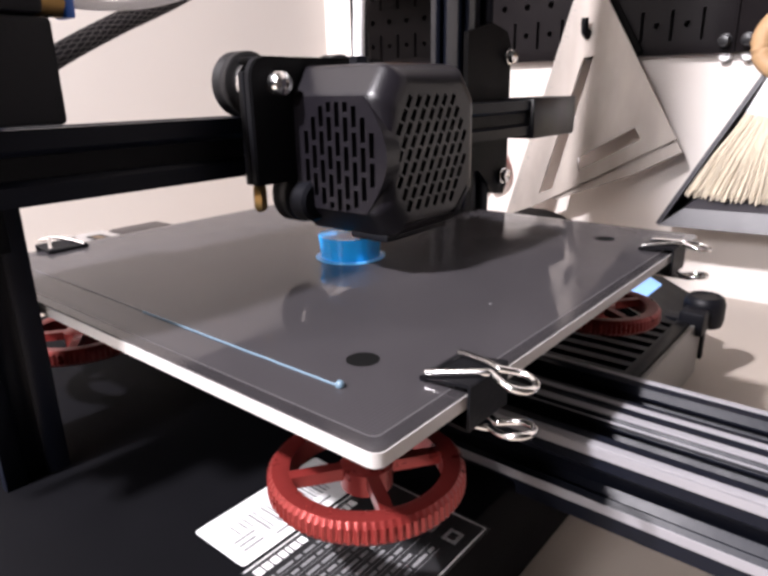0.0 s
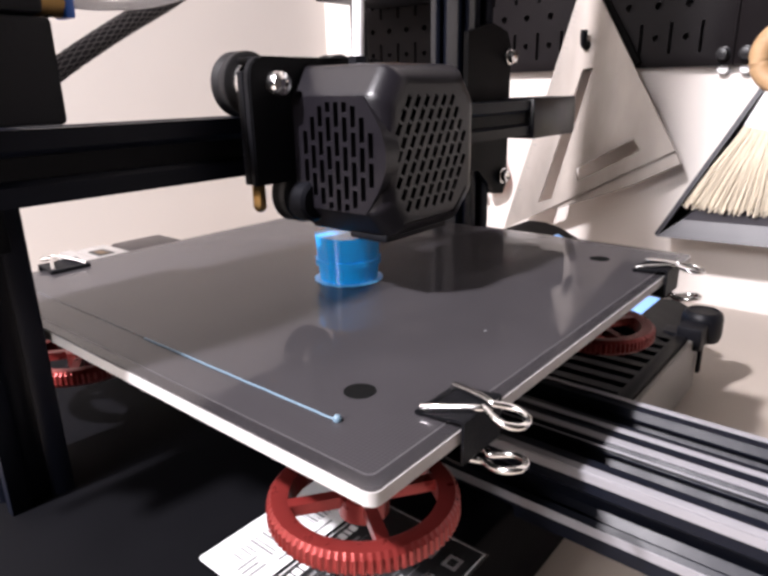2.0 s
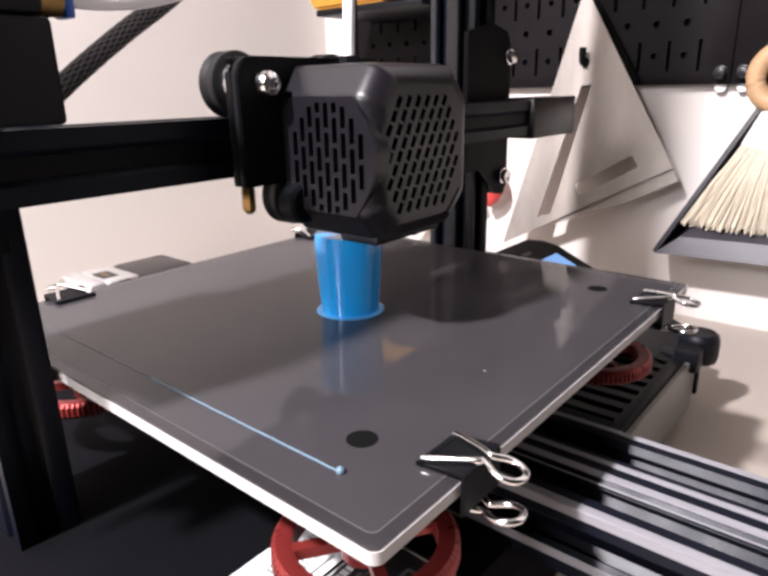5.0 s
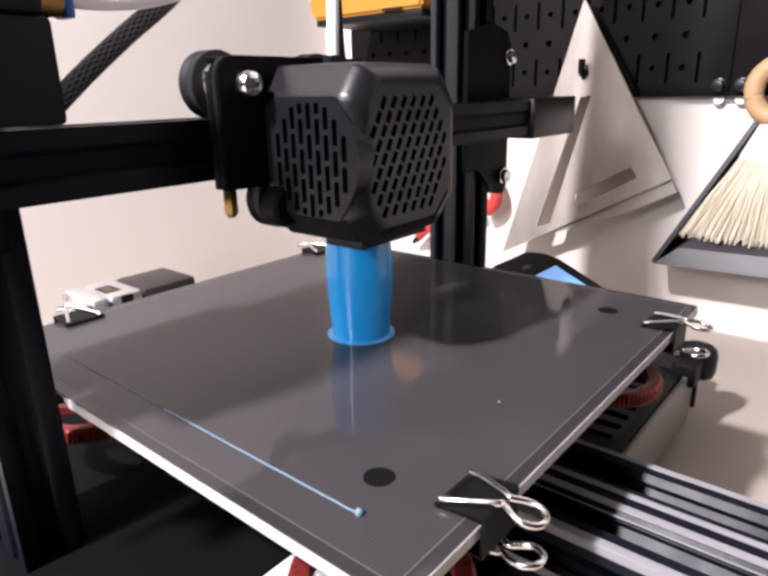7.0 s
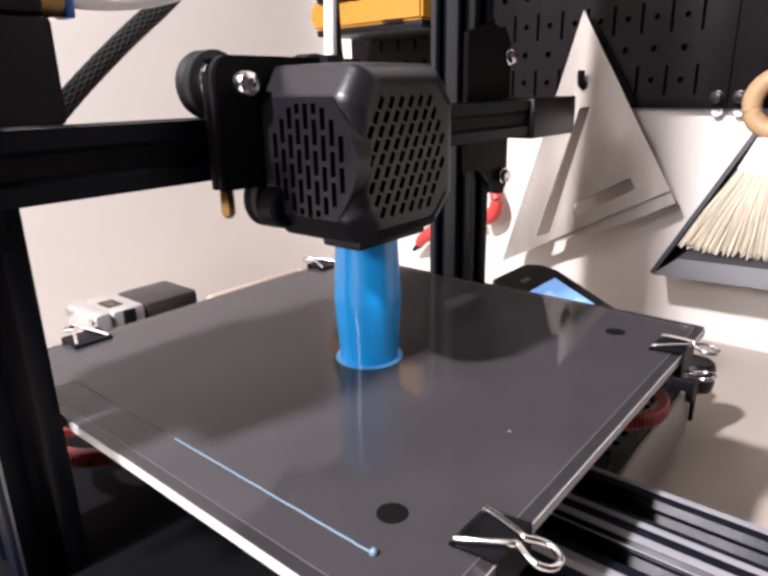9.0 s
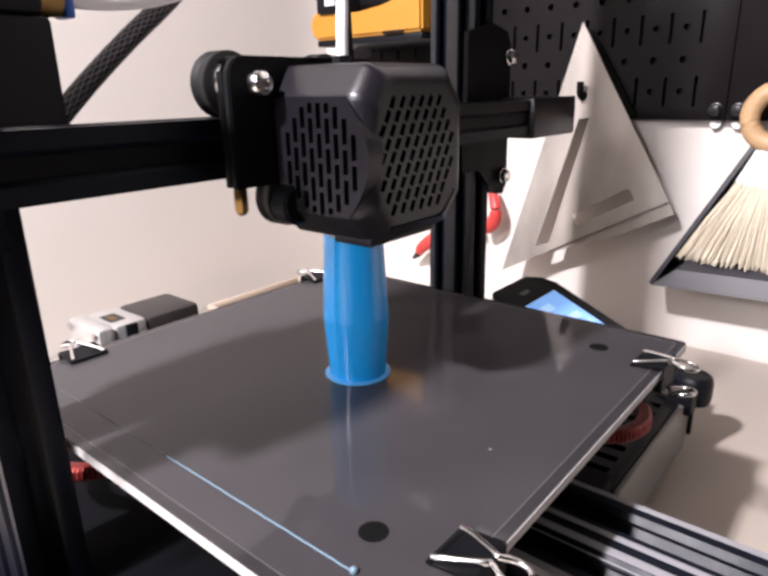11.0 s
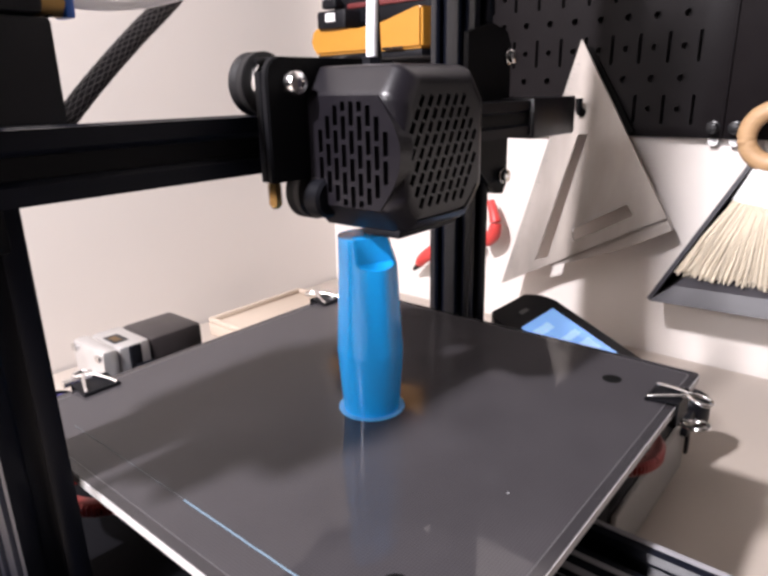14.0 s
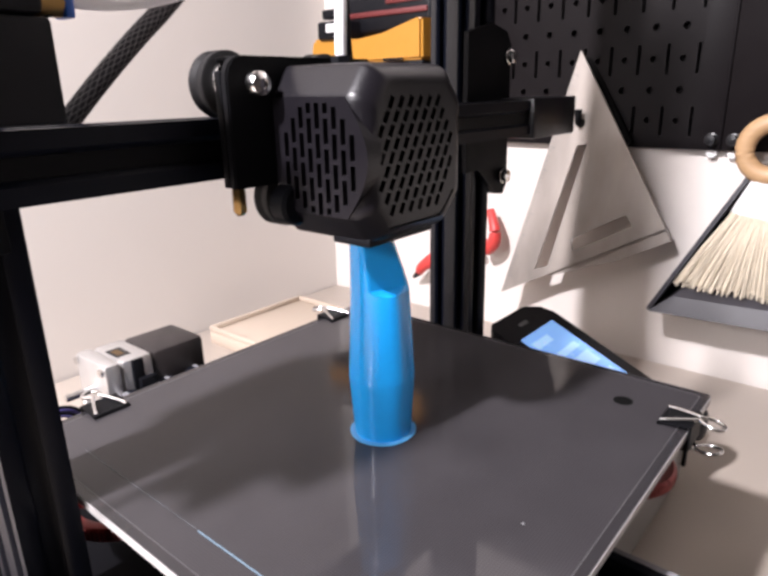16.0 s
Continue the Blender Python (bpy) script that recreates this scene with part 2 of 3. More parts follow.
tagged(part("floor", B(-1800, WALL_X + 100, -1700, WALL_Y + 100, BENCH_Z - 760, BENCH_Z - 700), TRAY, None, "", 0),
       "plain beige floor under the bench", "floor", kind="structure")
bench = thing("workbench", "pale cream laminate workbench carrying the printer", "workbench")
part("worktop", B(-700, WALL_X - 3, -220, WALL_Y - 3, BENCH_Z - 30, BENCH_Z, bevel=2), BENCH, bench)
for lx, ly in ((-660, -200), (460, -200), (-660, 480), (460, 480)):
    part("leg", B(lx, lx + 50, ly, ly + 40, BENCH_Z - 700, BENCH_Z - 30, bevel=2), BENCH, bench)


# ---- the printer's frame ----
frame_thing = thing("printer_frame", "black aluminium 3d printer frame standing on the bench", "3d printer")


def build_frame():
    top = -62
    bm = B(-45, 195, 15, 330, BENCH_Z + 8, top, bevel=2)
    body = part("base_body", bm, BASE_BLACK, frame_thing, "black sheet metal base")
    bm = B(195.5, 325, 15, 330, BENCH_Z + 8, -70, bevel=1.5)
    side = part("base_vent_cover", bm, BLACK, frame_thing, "black slotted vent cover")
    cut = bmesh.new()
    for i in range(9):
        x = 205 + i * 12.5
        box(cut, x, x + 6.5, 22, 110, -73, -68)
    carve(side, cut)
    part("base_front_panel", B(197, 323, 11.5, 14.6, BENCH_Z + 9, -72, bevel=0.8), BASE_GREY, frame_thing, "grey front panel")
    for fx, fy in ((-30, 30), (310, 30), (-30, 315), (310, 315)):
        part("foot", lathe(bmesh.new(), [(9, 0), (10, 1), (10, 7), (9, 8.2)], (fx, fy, BENCH_Z)), RUBBER, frame_thing)
    # the bed's rail
    bm = profile_bar(bmesh.new(), 2, 1, 28, (117.5, -175, -52), "y", 505)
    part("bed_rail", bm, ANOD, frame_thing, "black slotted aluminium rail")
    # pale strips paint the gleam along the rail's slot edges
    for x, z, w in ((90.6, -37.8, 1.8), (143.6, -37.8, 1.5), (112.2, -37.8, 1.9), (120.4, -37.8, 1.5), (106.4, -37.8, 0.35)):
        part("rail_lip", B(x - w, x + w, -175, 329, z - 0.2, z + 0.25, bevel=0.15, seg=1), RAIL_GLEAM, frame_thing, "rail edge with its gleam painted bright")
    part("rail_lip", B(89.0, 89.5, -175, 329, -41.5, -38.2, bevel=0.15, seg=1), RAIL_GLEAM, frame_thing, "rail edge with its gleam painted bright")
    part("rail_lip", B(89.0, 89.5, -175, 329, -60.5, -57.0, bevel=0.15, seg=1), RAIL_GLEAM, frame_thing, "rail edge with its gleam painted bright")
    part("rail_end_cap", B(90.5, 144.5, -179, -175.2, -65, -39, bevel=1), BLACK, frame_thing)
    # uprights
    for x in (-13.0, 283.4):
        bm = profile_bar(bmesh.new(), 1, 2, 21.6, (x, 171, -62), "z", 560)
        bmesh.ops.scale(bm, vec=(1, 0.765, 1), space=Matrix.Translation((0, -149.4, 0)), verts=bm.verts)
        up = part("upright", bm, ANOD, frame_thing, "black slotted aluminium upright")
        # only the right upright gets these lit faces, painted lighter
        lips = ((149.6, 153.2), (161.8, 170.0), (178.6, 182.2)) if x > 0 else ()
        for y0, y1 in lips:
            part("slot_lip", B(x - 11.0, x - 10.75, y0, y1, -61, 496), UPRIGHT_LIT, up, "slot lip painted greyer for the light it catches", 0)
    # corner knob
    bm = lathe(bmesh.new(), [(9, -79), (11.2, -78), (12.2, -74), (12.2, -64), (11.2, -60.5), (9.4, -59), (9.0, -60), (4, -60)], (333, 13, 0), seg=28)
    box(bm, 309, 330, 7, 22, -79, -64, bevel=2)
    box(bm, 338, 348, 4, 20, -80, -70, bevel=1.5)
    part("corner_joint", bm, BLACK, frame_thing, "rounded black plastic joint")
    part("joint_strap", B(322, 326.5, 8.6, 11.2, -98, -68, bevel=0.8), BLACK, frame_thing)


build_frame()


def build_display():
    disp = thing("display_unit", "black tilted touch display with a lit blue screen", "display")
    slope = 0.453

    def z(y):
        return -27.7 + (y - 122.7) * slope
    outline = [(290, 20), (369, 20), (369, 128), (362, 138), (347, 145), (297, 145), (290, 138)]
    bm = prism(bmesh.new(), [(x, y, z(y) - 14) for x, y in outline], (0, 0, 13.4))
    bmesh.ops.bevel(bm, geom=bm.edges[:], offset=1.2, segments=2, affect="EDGES")
    part("bezel", bm, BLACK, disp)
    q = [(302, 45), (353, 45), (353, 122.7), (302, 122.7)]
    part("screen", prism(bmesh.new(), [(x, y, z(y) - 0.5) for x, y in q], (0, 0, 0.6)), SCREEN, disp, "glowing pale blue screen", 0)
    for y0, y1, x0, x1 in ((110, 116, 306, 330), (96, 101, 306, 346), (80, 91, 306, 347), (62, 73, 306, 347)):
        q = [(x0, y0), (x1, y0), (x1, y1), (x0, y1)]
        part("screen_bar", prism(bmesh.new(), [(x, y, z(y) + 0.12) for x, y in q], (0, 0, 0.1)), SCREEN_BAND, disp, "", 0)
    q = [(318, 131), (330, 131), (330, 134), (318, 134)]
    part("mark", prism(bmesh.new(), [(x, y, z(y) - 0.55) for x, y in q], (0, 0, 0.1)), GREY_INK, disp, "small grey printed mark", 0)
    part("stand", B(328, 362, 19, 130, BENCH_Z, -76, bevel=2), BASE_GREY, disp, "grey stand under the display")


build_display()


def build_base_label():
    z = -61.9
    st = thing("rating_sticker", "white barcode sticker on the black printer base", "sticker")
    bm = prism(bmesh.new(), [(x, y, z) for x, y in round_rect(4.6, 57.0, 56.5, 80.8, 1.5)], (0, 0, 0.15))
    part("paper", bm, PAPER, st, "", 0)
    rnd = random.Random(4)
    x = 10.0
    while x < 53:
        w = rnd.choice((0.35, 0.6, 0.9))
        part("bar", B(x, x + w, 63 if 18 < x < 47 else 68, 74, z + 0.17, z + 0.22), GREY_INK, st, "", 0)
        x += w + rnd.choice((0.5, 0.8, 1.1))
    for k, (x0, x1) in enumerate(((9, 17), (9, 15.5), (9, 16.5), (20, 44))):
        part("text_bar", B(x0, x1, 66 - (k % 3) * 2.4, 67 - (k % 3) * 2.4, z + 0.17, z + 0.22) if k < 3 else B(x0, x1, 59.5, 60.5, z + 0.17, z + 0.22), GREY_INK, st, "", 0)
    lab = thing("specification_label", "black printed specification label with white lines", "label")
    part("plate", B(2.5, 63, 9.5, 55.5, z, z + 0.12), PRINT_INK, lab, "", 0)
    edge = z + 0.16
    for b in ((3.2, 62, 10.3, 10.8), (3.2, 62, 54.4, 54.9), (61.7, 62.2, 10.3, 54.9)):
        part("border", B(*b, edge - 0.03, edge), PAPER, lab, "", 0)
    x = 5.0
    for w in (2.6, 2.4, 2.5, 2.2, 1.2, 2.4, 2.4, 0, 2.3, 2.6, 2.5, 2.3, 2.4, 1.6, 2.3):
        if w:
            part("brand_bar", B(x, x + w, 50.0, 53.0, edge - 0.03, edge), PAPER, lab, "", 0)
        x += (w or 1.5) + 0.6
    for i in range(9):
        y = 46.6 - i * 3.6
        x, end = 5.0, 44 - (i * 5) % 13
        while x < end:
            w = rnd.uniform(2, 7)
            part("text_bar", B(x, x + w, y, y + 1.1, edge - 0.03, edge), GREY_INK, lab, "", 0)
            x += w + 1.0
        part("rule", B(5, 46, y - 1.2, y - 1.0, edge - 0.03, edge), GREY_INK, lab, "", 0)
    for i in range(3):
        part("sign", B(50, 55.5, 14 + i * 8.6, 19 + i * 8.6, edge - 0.03, edge), GREY_INK, lab, "", 0)
        part("sign_centre", B(51.2, 54.3, 15.2 + i * 8.6, 17.8 + i * 8.6, edge + 0.01, edge + 0.04), PRINT_INK, lab, "", 0)


build_base_label()


def build_motor():
    mo = thing("stepper_motor", "silver and black stepper motor behind the bed", "motor")
    part("front_bell", B(80, 92, 296, 338, -58, -16, bevel=4), ALU, mo, "cast silver end bell")
    part("rear_bell", B(92.2, 114, 297, 337, -57, -17, bevel=3), ALU, mo, "cast silver end bell")
    part("stator", B(114.2, 154, 297, 337, -57, -17.5, bevel=3.5), MOTOR_BLACK, mo)
    part("sticker", B(94, 104, 306, 322, -16.9, -16.7), PRINT_INK, mo, "", 0)
    part("sticker_print", B(96, 101, 309, 319, -16.65, -16.6), BRASS, mo, "", 0)
    part("clamp", B(98, 106, 294.5, 297, -48, -17.5, bevel=0.8), BLACK, mo, "black strap on the motor")
    part("plug", B(100, 112, 290, 294.4, -46, -30, bevel=1), BLACK, mo)
    for k, mt in enumerate((BLACK, WIRE_BLUE, BLACK, WIRE_BLUE)):
        w = curve_pts([(30, 282 + k * 3, -22 - k * 3), (52, 286 + k * 3, -28 - k * 3), (70, 290 + k * 2, -44 - k * 2), (96, 291.5, -40 - k)], 6)
        part("wire", tube(bmesh.new(), w, 1.0, 8), mt, mo)
    for y, z in ((301, -21), (333, -21), (301, -53), (333, -53)):
        part("screw", cyl(bmesh.new(), (78.6, y, z), (80.4, y, z), 2.6, seg=12), STEEL, mo)
    part("shaft", cyl(bmesh.new(), (62, 317, -37), (80, 317, -37), 2.5, seg=14), STEEL, mo)
    part("motor_bracket", B(70, 158, 290, 342, -61.8, -58.2, bevel=1), SHEET, mo)


build_motor()


# ---- the rising gantry; it and the print head are drawn at 1 to GROW ----
GROW = 1.08
UNIT = 0.001 * GROW
RIG = EYE * (1 - GROW)  # where the gantry's own origin lies
GANTRY = thing("x_gantry", "black slotted cross beam with end brackets", "gantry")


def build_gantry():
    yb, zt = 110.4, 60.2
    part("cross_beam", profile_bar(bmesh.new(), 1, 1, 20, (-70, yb + 10, zt - 10), "x", 345), ANOD, GANTRY, "black slotted aluminium beam")
    part("belt", B(-60, 274, yb + 1.4, yb + 2.8, zt - 13, zt - 7), SHEET, GANTRY, "black toothed belt", 0)
    bm = B(275.2, 336, yb - 2, yb + 22, zt - 22.5, zt + 1.5, bevel=1.2)
    part("tensioner", bm, COVER, GANTRY, "dark grey belt tensioner block")
    part("tensioner_seam", B(275.6, 277.4, yb - 2.3, yb - 1.9, zt - 22, zt + 1), BLACK, GANTRY, "", 0)
    # right bracket plate
    pl = [(236, 20), (236, 98), (262, 104), (280, 100), (285, 92), (285, 8), (281, 2), (272, 3), (250, 20)]
    part("right_bracket", prism(bmesh.new(), [(x, yb + 20.2, z) for x, z in pl], (0, 3, 0)), SHEET, GANTRY)
    for x, z in ((281, 86), (278, 14)):
        part("bracket_screw", lathe(bmesh.new(), [(2.0, yb + 14.6), (3.8, yb + 15.2), (4.0, yb + 18), (5.0, yb + 18.3), (5.0, yb + 20), (3, yb + 20.1)], (x, 0, z), "y", 16), STEEL, GANTRY)
        part("guide_wheel", lathe(bmesh.new(), [(6, yb + 24), (12, yb + 25), (12, yb + 28), (10, yb + 30), (12, yb + 32), (12, yb + 36), (6, yb + 37)],
                                  (x, 0, z), "y", 24), RUBBER, GANTRY)
    # left bracket and extruder
    part("left_bracket", B(-75, -13, yb + 20.2, yb + 22.4, 24, 96, bevel=1), SHEET, GANTRY)
    # the motor is out of view; its block is added to shade the bed
    part("extruder_motor", B(-63, -21, yb + 22.6, yb + 62, 60, 102, bevel=3.5), BLACK, GANTRY, "square black stepper motor, unseen, added to shade the bed")
    part("extruder_body", B(-60, -5.5, 96, 118, 61.5, 87, bevel=1.5), BLACK, GANTRY)
    part("extruder_lid", B(-62, -7, 95, 119, 87.2, 118, bevel=2), BLACK, GANTRY)
    part("extruder_screw", cyl(bmesh.new(), (-5.6, 109.6, 63.0), (-3.4, 109.6, 63.0), 1.5, seg=12), STEEL, GANTRY)
    part("extruder_rod", B(-5.6, -4.5, 107.9, 109.3, 79.4, 83.6, bevel=0.4), STEEL, GANTRY, "bright steel spring rod")
    part("extruder_tab", B(-5.8, -3.6, 102.6, 107.0, 84.2, 87.6, bevel=0.5), BLACK, GANTRY)
    part("extruder_seam", B(-5.6, -5.2, 96.4, 117.6, 86.8, 87.3), SHEET, GANTRY, "", 0)
    part("tube_coupling", cyl(bmesh.new(), (-6, 105, 91), (1, 105, 91), 3.4, seg=16), BRASS, GANTRY, "brass tube coupling")
    part("coupling_clip", B(0.6, 3.2, 101.5, 108.5, 87.5, 94, bevel=0.6), BLUE_CLIP, GANTRY, "blue plastic clip")
    part("feed_tube", tube(bmesh.new(), curve_pts([(2, 105, 92), (14, 106, 92.2), (30, 108, 94.6), (46, 108, 100), (60, 106, 110)], 8), 1.9, 12),
         PTFE, GANTRY, "white plastic filament tube")


build_gantry()


def build_loom():
    """The braided cable loom; its poses are keyed about its upper end."""
    lo = thing("cable_loom", "black braided cable loom rising behind the gantry", "cable")
    pts = curve_pts([(60, -2, 50), (30, 0, 23), (0, 0, 0), (-18, 0, -12.5), (-36, 0, -26), (-56, 2, -43), (-78, 6, -60)], 6)
    part("sleeve", tube(bmesh.new(), pts, 3.4, 14), SLEEVE, lo)
    bm = bmesh.new()
    for sgn in (1, -1):
        for ph in range(12):
            line = []
            for i in range(0, len(pts)):
                p = Vector(pts[i])
                d = (Vector(pts[min(i + 1, len(pts) - 1)]) - Vector(pts[max(i - 1, 0)])).normalized()
                u = d.cross(Vector((0, 1, 0))).normalized()
                w = d.cross(u)
                a = 2 * math.pi * ph / 12 + sgn * i * 0.42
                line.append(p + (u * math.cos(a) + w * math.sin(a)) * 3.45)
            tube(bm, line, 0.15, 4)
    part("braid", bm, THREAD, lo, "woven grey braid")["kind"] = "stuff"
    return lo


UNIT = 0.001
LOOM = build_loom()
UNIT = 0.001 * GROW


# ---- the print head; its place along the beam is keyed ----
HEAD = thing("extruder_carriage", "black printing carriage with a grilled fan cover on the beam", "3d printer carriage")


def build_head():
    y0, y1 = 97.0, 56.3
    oct_pts = [(7, 29), (15, 19.8), (53, 19.8), (63, 29.5), (63, 66), (54, 76.6), (14, 76.6), (7, 67)]
    bm = bmesh.new()
    rings = []
    for y, inset in ((y0, 0), (64.5, 0), (61.6, 0.6), (59.2, 1.9), (57.4, 3.7), (56.5, 5.4), (y1, 7.2)):
        ring = []
        for k, p in enumerate(oct_pts):
            a, b, c = Vector(oct_pts[k - 1]), Vector(p), Vector(oct_pts[(k + 1) % 8])
            e, f = b + (a - b).normalized() * 1.5, b + (c - b).normalized() * 1.5
            for q in (e, (e + f) / 4 + b / 2, f):
                s = 1 - inset / 27
                ring.append(bm.verts.new((34 + (q.x - 34) * s, y, 50 + (q.y - 50) * s)))
        rings.append(ring)
    for a, b in zip(rings, rings[1:]):
        for k in range(24):
            bm.faces.new((a[k], a[(k + 1) % 24], b[(k + 1) % 24], b[k]))
    bm.faces.new(rings[0])
    bm.faces.new(rings[-1][::-1])
    # the flat of the side, its front edge bowed round the grille
    bow = [(64.4 - 9.0 * math.sin(math.pi * i / 16), 66.6 - 37.4 * i / 16) for i in range(17)]
    prism(bm, [(6.7, y, z) for y, z in [(96.9, 66.6)] + bow + [(96.9, 29.2)]], (7, 0, 0))
    cover = part("fan_cover", bm, COVER, HEAD, "charcoal plastic fan cover with slotted grilles")
    cut = bmesh.new()
    # upright slots in the side, laid like bricks within a circle
    for i in range(9):
        y = 61.6 + i * 3.7
        off = 0 if i % 2 else 4.7
        half = 18.0 ** 2 - (y - 76.4) ** 2
        if half <= 9:
            continue
        half = math.sqrt(half)
        for k in range(-4, 5):
            z0, z1 = 46.8 + k * 9.4 + off - 3.9, 46.8 + k * 9.4 + off + 3.9
            z0, z1 = max(z0, 47.2 - half), min(z1, 47.2 + half)
            if z1 - z0 > 1.6:
                box(cut, 1, 14.5, y - 1.05, y + 1.05, z0, z1)
    # slanted lozenges in the front
    for i in range(8):
        for k in range(9):
            x = 14.5 + i * 5.0 + (2.5 if k % 2 else 0)
            z = 31.0 + k * 4.2
            if x > 52 or abs(x - 33) + abs(z - 48) > 31:
                continue
            prism(cut, [(x - 1.9, y1 - 3, z - 1.3), (x - 0.1, y1 - 3, z + 2.2), (x + 1.9, y1 - 3, z + 1.3), (x + 0.1, y1 - 3, z - 2.2)], (0, 8, 0))
    # the long slot under the front grille
    prism(cut, [(18, y1 - 3, 24.6), (47, y1 - 3, 24.6), (54.5, y1 - 3, 32.4), (54.5, y1 - 3, 33.8), (46.4, y1 - 3, 25.8), (18, y1 - 3, 25.8)], (0, 5, 0))
    carve(cover, cut)
    cover.modifiers.new("even_shading", "WEIGHTED_NORMAL")
    cover.modifiers["even_shading"].weight, cover.modifiers["even_shading"].keep_sharp = 100, True
    part("fan_hub", lathe(bmesh.new(), [(8, 60.2), (9, 60.4), (9, 63)], (38, 0, 47), "y", 24), HUB, HEAD, "pale grey fan hub")
    # carriage plate with its folded edge
    pl = [(-11, 38), (57, 38), (57, 79.6), (-5, 79.6), (-8, 78.6), (-10.2, 76.2), (-11, 73)]
    bm = prism(bmesh.new(), [(x, 97.2, z) for x, z in pl], (0, 3.2, 0))
    bmesh.ops.bevel(bm, geom=bm.edges[:], offset=0.5, segments=2, affect="EDGES")
    part("carriage_plate", bm, SHEET, HEAD)
    part("folded_edge", B(-11, -8.6, 100.5, 103.5, 38.2, 75, bevel=0.6), SHEET, HEAD)
    part("plate_top_flange", B(-6, 57, 100.5, 109, 77.4, 79.5, bevel=0.6), SHEET, HEAD)
    for x, z in ((0, 71.0), (46, 71.0), (23, 30.0)):
        part("wheel", lathe(bmesh.new(), [(5, 109.6), (10.4, 109.9), (11.0, 110.4), (11.0, 112.2), (10.5, 113.0), (10.5, 115.0), (11.0, 115.8), (11.0, 117.6),
                                          (10.4, 118.1), (5, 118.4)], (x, 0, z), "y", 32), RUBBER, HEAD, "black rubber guide wheel")
        part("spacer", lathe(bmesh.new(), [(4, 100.6), (5, 101), (5, 105.6), (8.6, 106), (8.6, 108), (6, 109.6)], (x, 0, z), "y", 24), STEEL, HEAD)
    for x, z in ((0, 71.0), (46, 71.0)):
        bm = lathe(bmesh.new(), [(1.6, 93.1), (1.7, 92.4), (3.6, 93.2), (4.4, 94.8), (4.4, 97.1)], (x, 0, z), "y", 20)
        part("axle_screw", bm, STEEL, HEAD, "domed bright steel screw")
    part("eccentric_nut", lathe(bmesh.new(), [(1.2, 28.0), (2.5, 29.5), (2.5, 36.5), (2.0, 38)], (-5.0, 104, 0), "z", 6), BRASS, HEAD, "brass eccentric nut")
    bm = lathe(bmesh.new(), [(6, 89), (7.2, 90), (7.2, 96), (6, 97)], (8.5, 0, 31), "y", 24)
    part("blower", bm, BLACK, HEAD)
    part("heater_block", B(24, 38, 80, 95, 17.6, 24, bevel=1.2), BLACK, HEAD)
    part("duct", B(14, 50, 62, 79, 18.2, 21.5, bevel=1), BLACK, HEAD)
    bm = lathe(bmesh.new(), [(0.6, 14.4), (3.2, 16.6), (3.6, 17.5)], (32, 88.5, 0), "z", 16)
    part("nozzle", bm, BRASS, HEAD)
    part("filament_tube", tube(bmesh.new(), curve_pts([(26, 83, 74), (26.2, 83, 84), (27, 83, 110), (24, 84, 150), (10, 88, 190)], 8), 2.0, 14), PTFE, HEAD,
         "white plastic filament tube")
    part("head_cable", tube(bmesh.new(), curve_pts([(37, 90, 75), (33.5, 88, 84), (32.5, 88, 110), (30, 88, 150), (16, 92, 190)], 8), 2.4, 12), BLACK, HEAD)
    part("tube_collar", cyl(bmesh.new(), (26, 83, 75), (26, 83, 79.5), 3.6, seg=6), BLACK, HEAD)


build_head()
UNIT = 0.001

# ---- the sliding bed and what rides on it ----
BED = thing("print_bed", "dark coated glass print bed on red levelling knobs", "print bed")


def knurled_knob(cx, cy, parent):
    zt, zb, R0 = -31.0, -38.0, 28.0
    bm = bmesh.new()
    n = 160
    rings = []
    for r, z, k in ((21.5, zt - 0.5, 0), (23, zt, 0), (R0 - 1.6, zt, 0), (R0 - 0.2, zt - 1.5, 1), (R0, zb + 1.5, 1), (R0 - 1.5, zb, 0), (21.5, zb, 0)):
        ring = []
        for i in range(n * 2):
            a = math.pi * i / n
            rr = r - (0.55 if k and (i // 2) % 2 else 0)
            ring.append(bm.verts.new((cx + rr * math.cos(a), cy + rr * math.sin(a), z)))
        rings.append(ring)
    for a, b in zip(rings, rings[1:] + rings[:1]):
        for i in range(n * 2):
            bm.faces.new((a[i], a[(i + 1) % (n * 2)], b[(i + 1) % (n * 2)], b[i]))
    kn = part("levelling_knob", bm, RED, parent, "red anodised knurled levelling knob", 30)
    part("hub", lathe(bmesh.new(), [(7.5, zb), (7.5, zt - 0.6), (6.6, zt), (3, zt)], (cx, cy, 0)), RED, kn)
    for i in range(4):
        a = radians(55 + 90 * i)
        u, w = Vector((math.cos(a), math.sin(a), 0)), Vector((-math.sin(a), math.cos(a), 0))
        c = Vector((cx, cy, zt - 4.0))
        pts = [c + u * 7 - w * 1.8, c + u * 22 - w * 1.8, c + u * 22 + w * 1.8, c + u * 7 + w * 1.8]
        part("spoke", prism(bmesh.new(), pts, (0, 0, 3.6)), RED, kn)
    sp = [(cx + 4.5 * math.cos(k * 0.5), cy + 4.5 * math.sin(k * 0.5), -30 + k * 0.4) for k in range(54)]
    part("spring", tube(bmesh.new(), sp, 0.6, 6), STEEL, parent)
    part("bed_screw", cyl(bmesh.new(), (cx, cy, -40), (cx, cy, -6), 1.9, seg=12), STEEL, parent)


